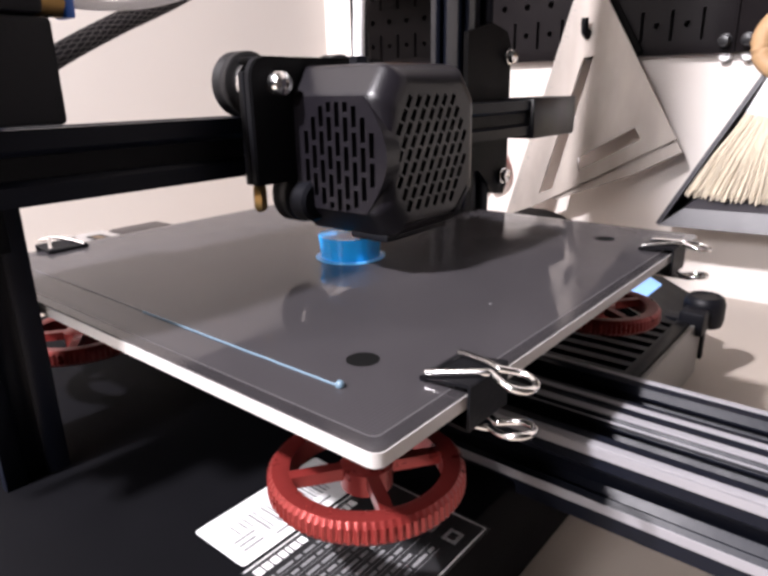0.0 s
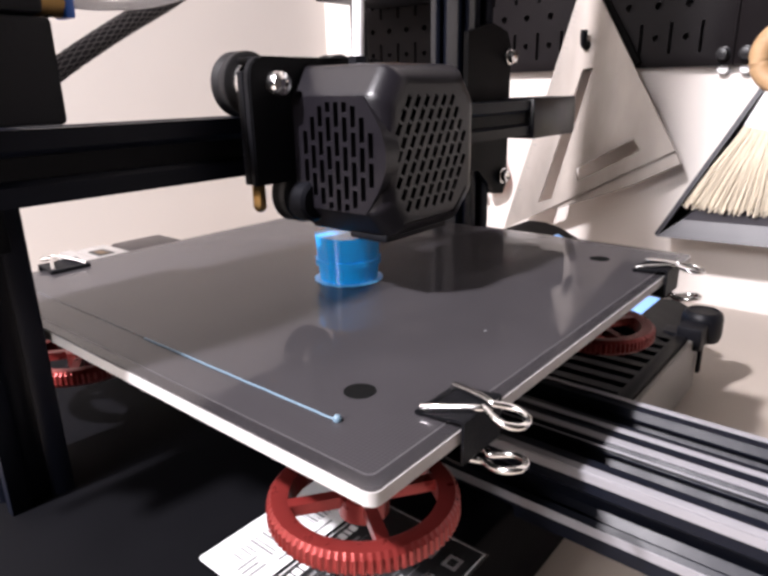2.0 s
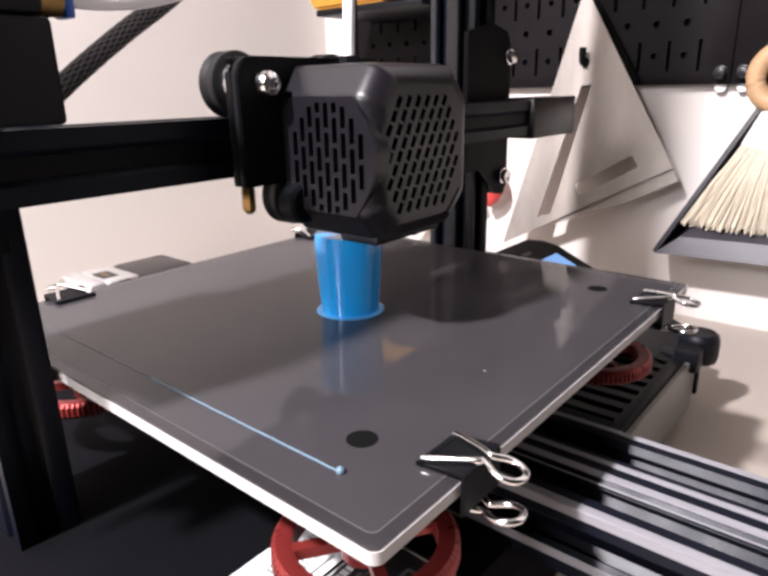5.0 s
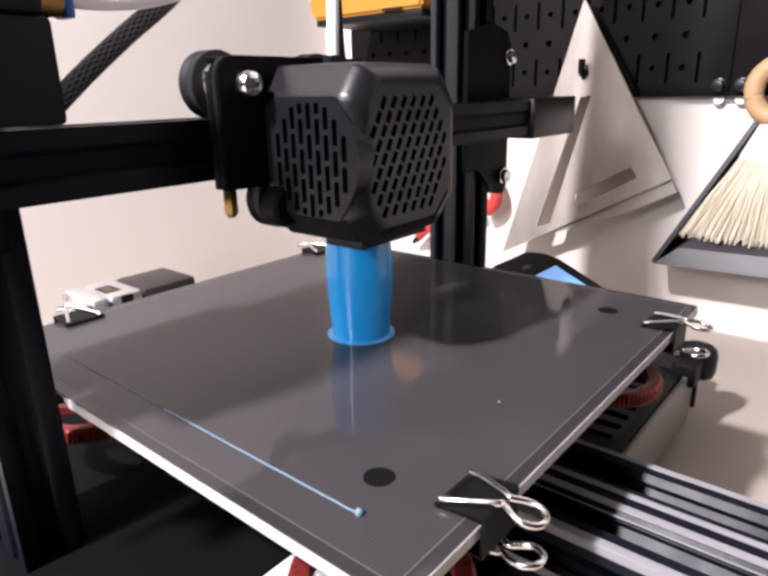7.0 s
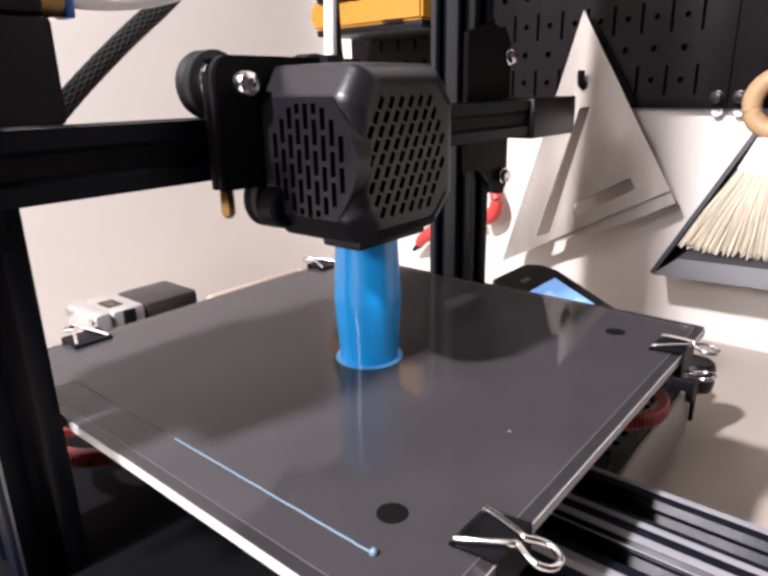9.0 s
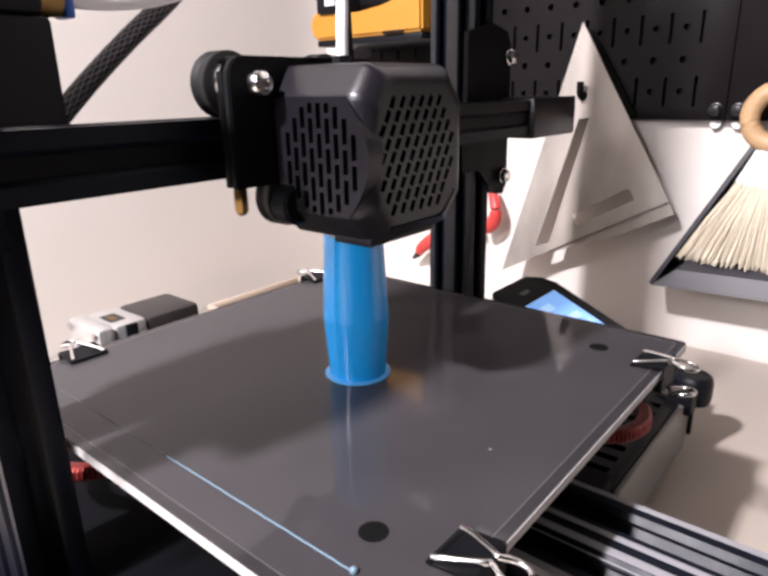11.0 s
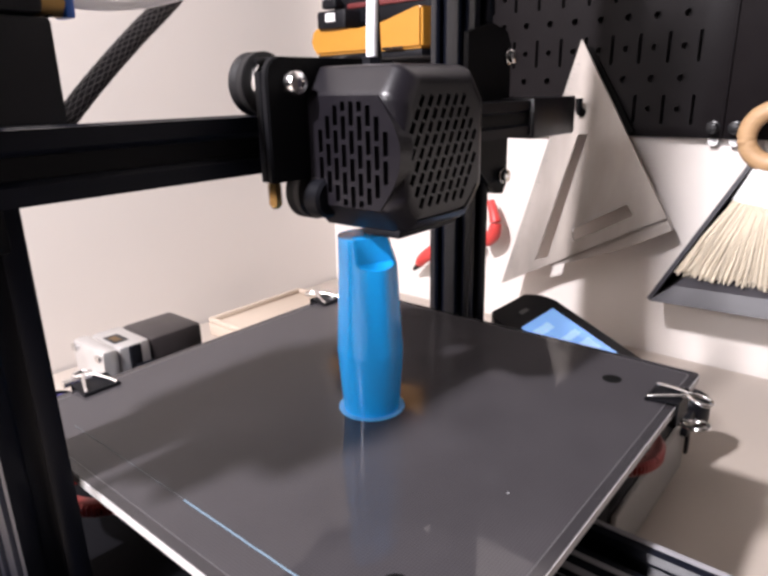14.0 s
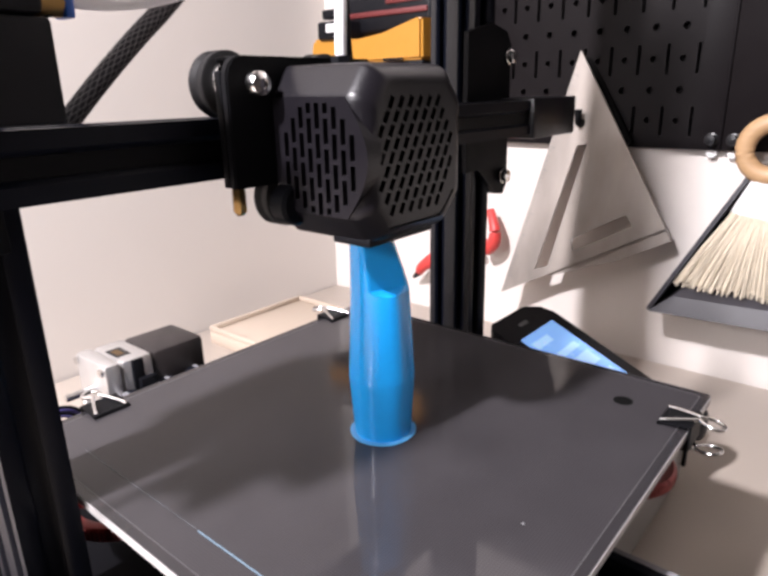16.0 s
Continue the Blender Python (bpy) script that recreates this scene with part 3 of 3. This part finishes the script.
def build_bed():
    bm = prism(bmesh.new(), [(x, y, -4.0) for x, y in round_rect(0, 235, 0, 235, 3)], (0, 0, 3.5))
    part("glass_plate", bm, EDGE, BED, "glass plate with pale frosted edges")
    bm = prism(bmesh.new(), [(x, y, -0.5) for x, y in round_rect(0.4, 234.6, 0.4, 234.6, 2.6)], (0, 0, 0.46))
    part("clear_margin", bm, MARGIN, BED, "dark clear glass margin")
    bm = prism(bmesh.new(), [(x, y, -0.03) for x, y in round_rect(4.1, 230.9, 4.1, 230.9, 2.4)], (0, 0, 0.02))
    part("bevel_line", bm, BEVEL_LINE, BED, "thin pale line round the coating")
    bm = prism(bmesh.new(), [(x, y, -0.03) for x, y in round_rect(4.6, 230.4, 4.6, 230.4, 2.2)], (0, 0, 0.03))
    part("coating", bm, GLASS, BED, "dark glossy coated printing surface")
    part("heater_plate", B(4, 231, 4, 231, -7.6, -4.2, bevel=0.5), ANOD, BED)
    part("carriage", B(70, 165, 40, 195, -24, -20, bevel=1), SHEET, BED)
    for a in ((25, 210, 22, 45), (25, 210, 190, 213)):
        part("carriage_arm", B(*a, -24.5, -21, bevel=1), SHEET, BED)
    part("speck", lathe(bmesh.new(), [(0.4, 0.0), (0.65, 0.1), (0.4, 0.25)], (91, 28, 0), seg=8), GREY_INK, BED, "white fleck on the glass")
    for x in (32.5, 202.5):
        for y in (32.5, 202.5):
            knurled_knob(x, y, BED)
    for x in (32.5, 202.5):
        part("screw_hole", lathe(bmesh.new(), [(4.6, 0.0), (4.6, 0.05), (2.0, 0.06)], (x, 32.5, 0), seg=28), HOLE, BED, "dark round hole mark", 0)


build_bed()


def build_clip(x, w, away):
    """A binder clip on the edge of the bed; away is -1 at the front edge, 1 at the back."""
    cl = thing("binder_clip", "black binder clip with bright wire handles gripping the glass", "binder clip", "clips on the bed")
    half = 9.0

    def y(v):
        return w + away * v
    sec = [(-12, 0.3), (-12, 0.9), (0.8, 2.8), (1.6, 2.4), (1.6, -9.2), (0.8, -9.6), (-12, -8.3), (-12, -7.7), (0.8, -8.8), (0.8, 2.0)]
    part("spring_jaw", prism(bmesh.new(), [(x - half, y(a), z) for a, z in sec], (2 * half, 0, 0)), SHEET, cl, "black sprung steel jaws")
    for sgn, z0 in ((1, 1.3), (-1, -8.4)):
        c = [(-7.6, -12.2, 0.4), (-6.3, -8, 1.2), (-2.6, 1.0, 2.4), (-1.7, 3.0, 2.4), (-3.6, 6.6, 1.9), (-4.0, 9.5, 1.4), (-2.6, 12.2, 1.0), (0, 13.2, 1.0)]
        left = [(x + a, y(b), z0 + sgn * e) for a, b, e in c]
        right = [(2 * x - p[0], p[1], p[2]) for p in left[:-1]][::-1]
        part("wire_handle", tube(bmesh.new(), curve_pts(left + right, 5), 0.95, 10), STEEL, cl, "bright bent wire handle")
        bm = cyl(bmesh.new(), (x - half, y(-12), z0 - sgn * 0.7), (x + half, y(-12), z0 - sgn * 0.7), 1.1, seg=12)
        part("hinge", bm, SHEET, cl)
    return cl


CLIPS = [build_clip(40.5, 0, -1), build_clip(199, 0, -1), build_clip(41.5, 235, 1), build_clip(203.5, 235, 1)]


def build_purge_line():
    pl = thing("purge_line", "thin pale blue extruded plastic line on the bed", "filament line")
    rnd = random.Random(2)
    pts = [(16.8 + rnd.uniform(-0.08, 0.08), 26.5 + i * 1.75, 0.26) for i in range(52)]
    part("strand", tube(bmesh.new(), pts, 0.30, 6), LINE, pl)
    # the same line going on; its fading light is put into colour and thickness
    pts = [(17.1 + rnd.uniform(-0.1, 0.1), 117.5 + i * 1.75, 0.1) for i in range(48)]
    part("shaded_strand", tube(bmesh.new(), pts, 0.13, 5), LINE_SHADED, pl, "rest of the line, drawn thin and dark as if shaded")
    part("blob", lathe(bmesh.new(), [(0.5, 0), (1.1, 0.15), (1.2, 0.8), (0.8, 1.5), (0.2, 1.8)], (17.0, 26.2, 0), seg=12), LINE, pl)
    return pl


PURGE = build_purge_line()

# ---- the blue print, built up in layers that rise as they are laid ----
PRINT = thing("printed_part", "blue plastic printed bulging column with a brim", "3d print")
LAYER = 2.5


def radius_at(z):
    table = [(0, 12.6), (28, 14.5), (66, 12.5), (92, 12.2)]
    for (a, ra), (b, rb) in zip(table, table[1:]):
        if a <= z <= b:
            return ra + (rb - ra) * (z - a) / (b - a)
    return table[-1][1]


def layer_outline(z, n=56):
    """A round section; above the shoulder it is cut by a leaning plane and a flat flank."""
    r = radius_at(z)
    right, back = Vector((0.643, -0.766)), Vector((0.766, 0.643))
    out = []
    for i in range(n):
        a = 2 * math.pi * i / n
        s, d = r * math.cos(a), r * math.sin(a)
        if z > 67:
            s = min(s, r - (z - 67) * 0.31)
            lim = r - min((z - 67) * 1.6, 4.0) - max(z - 69.5, 0) * 0.10
            over = 0.47 * s - 0.88 * d - lim
            if over > 0:
                s, d = s - over * 0.47, d + over * 0.88
        p = right * s + back * d
        out.append((p.x, p.y))
    return out


def build_print():
    bm = lathe(bmesh.new(), [(14.7, 0.0), (14.9, 0.1), (14.9, 0.35), (14.6, 0.45), (10, 0.5)], (0, 0, 0), seg=56)
    part("brim", bm, BRIM, PRINT, "flat round blue brim")
    layers = []
    for k in range(36):
        bm = bmesh.new()
        z0 = LAYER * k
        rings = []
        for i in range(6):
            z = z0 + LAYER * i / 5
            rings.append([bm.verts.new((x, y, z + (0.51 if k == 0 and i == 0 else 0))) for x, y in layer_outline(z)])
        for a, b in zip(rings, rings[1:]):
            for i in range(len(a)):
                bm.faces.new((a[i], a[(i + 1) % len(a)], b[(i + 1) % len(a)], b[i]))
        bm.faces.new(rings[0][::-1])
        bm.faces.new(rings[-1])
        layers.append(part("layer", bm, BLUE, PRINT, "", 50))
    return layers


LAYERS = build_print()


# ---- on the walls ----
def build_pegboard():
    rows_z = [193.6 + 26.0 * (6 - i) for i in range(10)]
    for name, y0, y1 in (("pegboard", 55.7, 478), ("pegboard", -330, 55.2)):
        pb = thing(name, "black perforated metal tool panel screwed to the wall", "pegboard", "wall tool panels")
        bm = B(520, 529.4, y0, y1, 91.5, 430, bevel=0.3)
        panel = part("panel", bm, PEG, pb, "", 30)
        part("side_rim", B(519.2, 519.9, y0 + 0.4, y0 + 2.4, 94, 429, bevel=0.2), PEG, pb)
        cut = bmesh.new()
        for r, z in enumerate(rows_z):
            if z < 106:
                continue
            holes_only = r % 2 == 0
            for i in range(-14, 18):
                y = 218.8 - 24.9 * i
                if not (max(y0, -60) + 30 < y < y1 - 14):
                    continue
                if holes_only:
                    if z < 425:
                        cyl(cut, (512, y, z), (528.5, y, z), 3.1, seg=12)
                elif z < 410:
                    box(cut, 512, 527.5, y - 12.5 - 1.5, y - 12.5 + 1.5, z - 13, z + 12)
                    cyl(cut, (512, y, z), (528.5, y, z), 2.7, seg=12)
        if y0 > 0:
            carve(panel, cut)
        else:
            cut.free()
    for y in (63.2, 46.4):
        for_bolt = thing("panel_bolt", "black bolt with a pale spacer under the tool panel", "bolt", "panel bolts")
        part("head", lathe(bmesh.new(), [(1.5, 511), (4.0, 511.4), (4.6, 513), (4.6, 517), (5.6, 517.4), (5.6, 519.9)], (0, y, 100.5), "x", 16), STEEL_DARK, for_bolt)
        part("spacer", lathe(bmesh.new(), [(4.2, 523.4), (4.6, 524), (4.6, 529.6), (4.2, 529.9)], (0, y, 89.0), "x", 16), PAPER, for_bolt, "pale plastic spacer")


STEEL_DARK = material("dark_bolt", (0.008, 0.008, 0.009), 0.3, 0.0)
build_pegboard()


def build_square():
    sq = thing("set_square", "worn grey steel set square hanging on the tool panel", "set square")
    tip, bl, br = Vector((521.5, 185, 178)), Vector((492.5, 243, -64)), Vector((507, 87.5, 22))
    n = (bl - tip).cross(br - tip).normalized()
    if n.x > 0:
        n = -n
    u = (bl - tip).normalized()
    w = n.cross(u).normalized()
    if (br - tip).dot(w) < 0:
        w = -w

    def at(p):
        d = Vector(p) - tip
        return tip + u * d.dot(u) + w * d.dot(w) + n * 2
    body = prism(bmesh.new(), [at(tip), at(bl), at(br)], n * 2.2)
    blade = part("blade", body, RULER, sq, "", 0)
    cut = bmesh.new()
    s = [(509.6, 178, 92), (495, 207.7, -33.3), (496, 194.5, -28), (510.5, 168.5, 93)]
    prism(cut, [at(p) - n * 6 for p in s], n * 14)
    s = [(502, 173.5, 1.5), (506.9, 123.8, 30.7), (506, 116.6, 20.8), (500.9, 170.2, -9.4)]
    prism(cut, [at(p) - n * 6 for p in s], n * 14)
    h = at((514.5, 177.1, 112.2))
    cyl(cut, h - n * 6, h + n * 8, 4.2, seg=16)
    carve(blade, cut)
    # stock along the foot
    d = (br - bl).normalized()
    off = d.cross(n).normalized()
    if off.z > 0:
        off = -off
    a, b = at(bl) + d * 56 + off * 0.5, at(br) - d * 1
    stock = prism(bmesh.new(), [b - n * 1.0 + off * -1, b - n * 1.0 + off * 12, b - d * 46 - n * 1 + off * 12, a - n * 1 + off * 1.5, a - n * 1.0 - off * 1], -n * 7)
    part("stock", stock, RULER, sq, "thick steel stock along the foot", 0)
    pts = [at(tip) + d * 0, at(br)]
    bm = bmesh.new()
    e = (pts[1] - pts[0]).normalized()
    o = e.cross(n).normalized()
    prism(bm, [pts[0] + e * 6 - n * 1, pts[0] + e * 100 - n * 1, pts[0] + e * 100 - n * 1 - o * 5, pts[0] + e * 6 - n * 1 - o * 5], -n * 8)
    part("flange", bm, HOLE, sq, "dark edge flange", 0)
    for i in range(46):
        p0 = at(tip) + u * (22 + i * 4.6) + n * 2.25
        ln = 6.5 if i % 5 == 0 else 3.5
        q = [p0 + w * 0.8, p0 + w * ln, p0 + w * ln + u * 0.45, p0 + w * 0.8 + u * 0.45]
        part("scale_mark", prism(bmesh.new(), q, n * 0.05), GREY_INK, sq, "", 0)
    hk = thing("panel_hook", "small black hook holding the set square", "hook")
    part("peg", tube(bmesh.new(), curve_pts([h - n * -6 + Vector((14, 0, 4)), h + n * 2, h + n * 8, h + n * 10 + Vector((0, 0, 5)), h + n * 10 + Vector((0, 0, 12))], 6), 3.2, 10), SHEET, hk)


build_square()


def build_dustpan():
    pan = thing("dustpan", "black plastic dustpan hanging on the wall", "dustpan")
    # back sheet, side wall and front lip
    part("back", prism(bmesh.new(), [(522, 24, 76), (522, 89, -48), (522, -150, -42), (522, -90, 76)], (3, 0, 0)), PAN, pan, "", 0)
    bm = prism(bmesh.new(), [(525, 24, 76), (525, 89, -48), (480, 87, -49), (497, 24, 76)], (0, 3.2, 1.8))
    part("side_wall", bm, PAN, pan, "", 0)
    bm = prism(bmesh.new(), [(525, 89, -48), (479, 88, -49), (484, 70, -33), (497, 60, -22), (525, 62, -20)], (0, -238, 6))
    part("lip", bm, PAN, pan, "", 0)
    br = thing("hand_brush", "hand brush with wooden ring handle and pale bristles", "brush")
    ring = [(497 + 0 * a, 12 + 21 * math.cos(2 * math.pi * a / 32), 96 + 21 * math.sin(2 * math.pi * a / 32)) for a in range(32)]
    part("wooden_ring", tube(bmesh.new(), ring, 7.5, 16, closed=True), WOOD, br, "turned wooden ring")
    bm = prism(bmesh.new(), [(492, 24, 73), (492, 0, 76), (492, -22, 70), (492, -30, 32), (492, 5, 36), (492, 37, 43)], (12, 0, 0))
    bmesh.ops.bevel(bm, geom=bm.edges[:], offset=2.5, segments=3, affect="EDGES")
    part("ferrule", bm, PAPER, br, "white binding")
    rnd = random.Random(8)
    bm = bmesh.new()
    for i in range(1500):
        f = rnd.random()
        a = Vector((rnd.uniform(490, 502), 35 - 64 * f, 43 - 9 * f + rnd.uniform(-2, 2)))
        b = Vector((rnd.uniform(484, 506), 70 - 150 * f + rnd.uniform(-2, 2), -20 - 3 * f + rnd.uniform(-5, 3)))
        tube(bm, [a, (a + b) / 2 + Vector((-2, 0, 2)), b], 0.75, 4, 0.45)
    part("bristles", bm, BRISTLE, br, "pale natural bristles")


build_dustpan()


def build_cutter():
    cu = thing("side_cutters", "red handled side cutters hanging on the wall", "pliers")
    pts1 = curve_pts([(514, 274, 18), (508, 266, 6), (505, 262, -6), (508, 266, -17), (511, 276, -24)], 6)
    part("grip", tube(bmesh.new(), pts1, 4.5, 14, 9), CUTTER, cu, "red dipped grip")
    pts2 = curve_pts([(509, 340, -44), (507, 352, -52), (507, 362, -60), (510, 368, -66)], 6)
    part("grip", tube(bmesh.new(), pts2, 9, 14, 5.5), CUTTER, cu, "red dipped grip")
    part("jaw", tube(bmesh.new(), [(511, 367, -66), (513, 374, -72), (514, 380, -77)], 5, 10, 2), SHEET, cu)
    part("pivot", lathe(bmesh.new(), [(8, 510), (9, 511), (9, 517), (8, 518)], (0, 318, -40), "x", 20), SHEET, cu)
    part("arm", tube(bmesh.new(), [(512, 284, -30), (513, 318, -40), (511, 342, -46)], 4, 10), SHEET, cu)


build_cutter()


def build_yellow_tool():
    ye = thing("tool_case", "yellow and black tool hanging on the panel", "tool")
    sec = [(436, 176), (440, 186), (436, 197), (428, 199), (372, 195), (340, 196), (300, 209), (294, 210), (294, 173), (430, 172)]
    bm = prism(bmesh.new(), [(414, y, z) for y, z in sec], (105, 0, 0))
    bmesh.ops.bevel(bm, geom=bm.edges[:], offset=2.5, segments=2, affect="EDGES")
    part("body", bm, YELLOW, ye, "bright yellow plastic body")
    part("base_strip", B(417, 519, 296, 432, 166, 172.4, bevel=1), BLACK, ye)
    part("battery", B(409, 519, 384, 424, 196, 214, bevel=3), BLACK, ye, "black battery block")
    part("handle", B(432, 519, 296, 424, 200, 236, bevel=5, seg=3), BLACK, ye)
    part("strap", B(430, 519, 300, 400, 216, 221, bevel=1), DARK_RED, ye, "dark red strap")
    part("strap", B(430.5, 519, 306, 350, 226, 231, bevel=1), DARK_RED, ye, "dark red strap")
    part("switch", B(417, 428, 404, 424, 216.4, 226, bevel=2), BLACK, ye)
    part("label", B(407.8, 408.9, 397, 410, 203, 211, bevel=0.2), PAPER, ye, "small white label", 0)
    part("latch", B(412.6, 414.2, 316, 340, 173, 175.5, bevel=0.5), BLACK, ye)


build_yellow_tool()


def build_tray():
    tr = thing("parts_tray", "shallow beige plastic tray on the bench", "tray")
    part("base", B(286, 420, 380, 490, BENCH_Z, BENCH_Z + 14, bevel=1), TRAY, tr)
    for b in ((286, 420, 486, 490), (286, 420, 380, 384), (286, 290, 384, 486), (416, 420, 384, 486)):
        part("rim", B(*b, BENCH_Z + 14.1, BENCH_Z + 20, bevel=1.2), TRAY, tr)


build_tray()


# ---- what moves ----
def motions():
    # seconds, the bed's shift along y and the head's place along x in millimetres
    rows = [
        (0.0, 0.2, 64.9), (0.1, 0.6, 65.4), (0.2, 1.2, 60.7), (0.3, 0.8, 60.9), (0.4, 0.0, 64.5), (0.5, -0.2, 64.9),
        (0.6, 0.7, 60.7), (0.7, -7.8, 52.1), (0.8, -0.5, 65.8), (0.9, 0.6, 65.4), (1.0, 0.6, 60.9), (1.1, 0.8, 60.3),
        (1.2, -0.2, 65.8), (1.3, 0.1, 65.8), (1.4, 0.9, 60.7), (1.5, 0.2, 60.7), (1.6, -8.2, 75.4), (1.7, 0.3, 64.1),
        (1.8, 0.3, 60.7), (1.9, -0.2, 60.3), (2.0, 1.7, 64.5), (2.1, 1.0, 64.1), (2.2, 1.0, 60.7), (2.3, 1.0, 60.1),
        (2.4, 1.3, 64.7), (2.5, 1.7, 65.2), (2.6, 1.1, 61.1), (2.7, 1.4, 60.3), (2.8, -6.4, 74.4), (2.9, -1.1, 66.4),
        (3.0, -9.0, 50.3), (3.1, 0.7, 61.1), (3.2, -6.8, 74.9), (3.3, -1.0, 65.4), (3.4, -7.1, 50.9), (3.5, -7.2, 50.9),
        (3.6, 0.8, 65.4), (3.7, 2.5, 64.5), (3.8, -6.7, 50.5), (3.9, 0.0, 59.5), (4.0, 2.3, 64.9), (4.1, 2.9, 64.5),
        (4.2, 0.9, 59.7), (6.3, 2.6, 60.7), (6.4, -7.6, 74.4), (6.5, -6.1, 74.4), (6.6, 0.4, 60.7), (6.7, -0.5, 51.1),
        (6.8, 1.6, 68.4), (6.9, -4.1, 72.9), (7.0, -4.5, 52.1), (7.1, -9.4, 50.3), (7.2, -8.0, 74.4), (7.3, -7.4, 74.4),
        (7.4, 0.6, 59.3), (7.5, 1.4, 59.9), (7.6, 2.1, 59.3), (7.7, 0.9, 64.1), (7.8, 1.8, 58.9), (7.9, 0.7, 58.1),
        (8.0, 1.3, 64.3), (8.1, 2.2, 64.1), (8.2, -8.3, 51.1), (8.3, -7.5, 50.7), (8.4, -0.4, 64.5), (8.5, -9.0, 74.4),
        (8.6, 3.2, 61.1), (8.7, 1.2, 59.9), (8.8, 1.2, 59.9), (8.9, 2.4, 63.4), (9.0, -9.0, 50.9), (9.1, -7.9, 51.3),
        (9.2, -7.0, 74.9), (11.3, -1.7, 55.4), (11.4, -2.6, 60.1), (11.5, -1.7, 60.7), (11.6, -9.4, 74.2),
        (11.7, -10.0, 60.7), (11.8, -6.5, 58.3), (11.9, -10.2, 51.1), (12.0, -4.8, 67.1), (12.1, -5.0, 67.3),
        (12.2, -7.3, 59.3), (12.3, -8.2, 59.9), (12.4, -14.9, 52.1), (12.5, -14.9, 54.8), (12.6, -9.5, 52.3),
        (12.7, -8.4, 60.1), (12.8, -12.6, 74.2), (12.9, -11.5, 73.1), (13.0, -8.5, 52.5), (13.1, -8.0, 52.5),
        (13.2, -12.8, 70.6), (13.3, -12.2, 69.9), (13.4, -8.0, 64.7), (13.5, -14.5, 69.7), (13.6, -7.9, 58.9),
        (13.7, -10.2, 70.6), (13.8, -7.9, 59.5), (13.9, -8.7, 63.2), (14.0, -9.6, 71.7), (14.1, -8.7, 67.3),
        (14.2, -7.8, 55.4), (14.3, -9.2, 64.1), (14.4, -11.8, 65.6), (14.5, -8.3, 66.7), (14.6, -7.7, 65.6),
        (14.7, -7.7, 65.6), (14.8, -8.6, 63.2), (14.9, -9.4, 66.9), (15.0, -16.4, 70.4), (15.1, -15.6, 70.2),
        (15.2, -11.1, 70.2), (15.3, -9.3, 56.0), (15.4, -15.6, 55.8), (15.5, -10.2, 55.0), (15.6, -11.0, 71.7),
        (15.7, -15.5, 55.2), (15.8, -13.3, 55.0), (15.9, -11.3, 56.4), (16.0, -16.0, 55.8),
    ]
    walk(GANTRY, [(0.0, pose(*RIG)), (16.0, pose(RIG.x, RIG.y, RIG.z + 16 * H))])
    bed_rows = [(t, pose(0, b / 1000, 0)) for t, b, x in rows]
    for ob in (BED, PURGE, *CLIPS):
        walk(ob, bed_rows)
    walk(PRINT, [(t, pose(0.1104, 0.1085 + b / 1000, 0)) for t, b, x in rows])
    walk(HEAD, [(t, pose(RIG.x + GROW * x / 1000, RIG.y, RIG.z + H * t)) for t, b, x in rows])
    for k, ob in enumerate(LAYERS):
        t0 = (LAYER * k / 1000 - 0.0100) / H
        t1 = t0 + LAYER / 1000 / H
        if t1 <= 0:
            continue
        low = pose(0, 0, -LAYER / 1000)
        under = pose(0, 0, -(LAYER * (k + 1) + 0.3) / 1000)
        lift = []
        if t0 > 0.06:
            lift = [(0.0, under), (t0 - 0.05, under)]
        lift += [(max(t0, 0.0), low), (min(t1, 16.0), pose(0, 0, 0) if t1 <= 16 else pose(0, 0, -(t1 - 16) * H))]
        if t1 < 15.9:
            lift.append((16.0, pose(0, 0, 0)))
        walk(ob, lift)
    walk(LOOM, [(0.0, pose(0.062, 0.150, 0.1013, 0, 11, 0)), (3.5, pose(0.062, 0.150, 0.1190, 0, 4, 0)), (7.0, pose(0.061, 0.150, 0.1357, 0, -1, 0)),
                (11.5, pose(0.062, 0.150, 0.1580, 0, -4, 0)), (16.0, pose(0.063, 0.150, 0.1802, 0, -6, 0))])


motions()
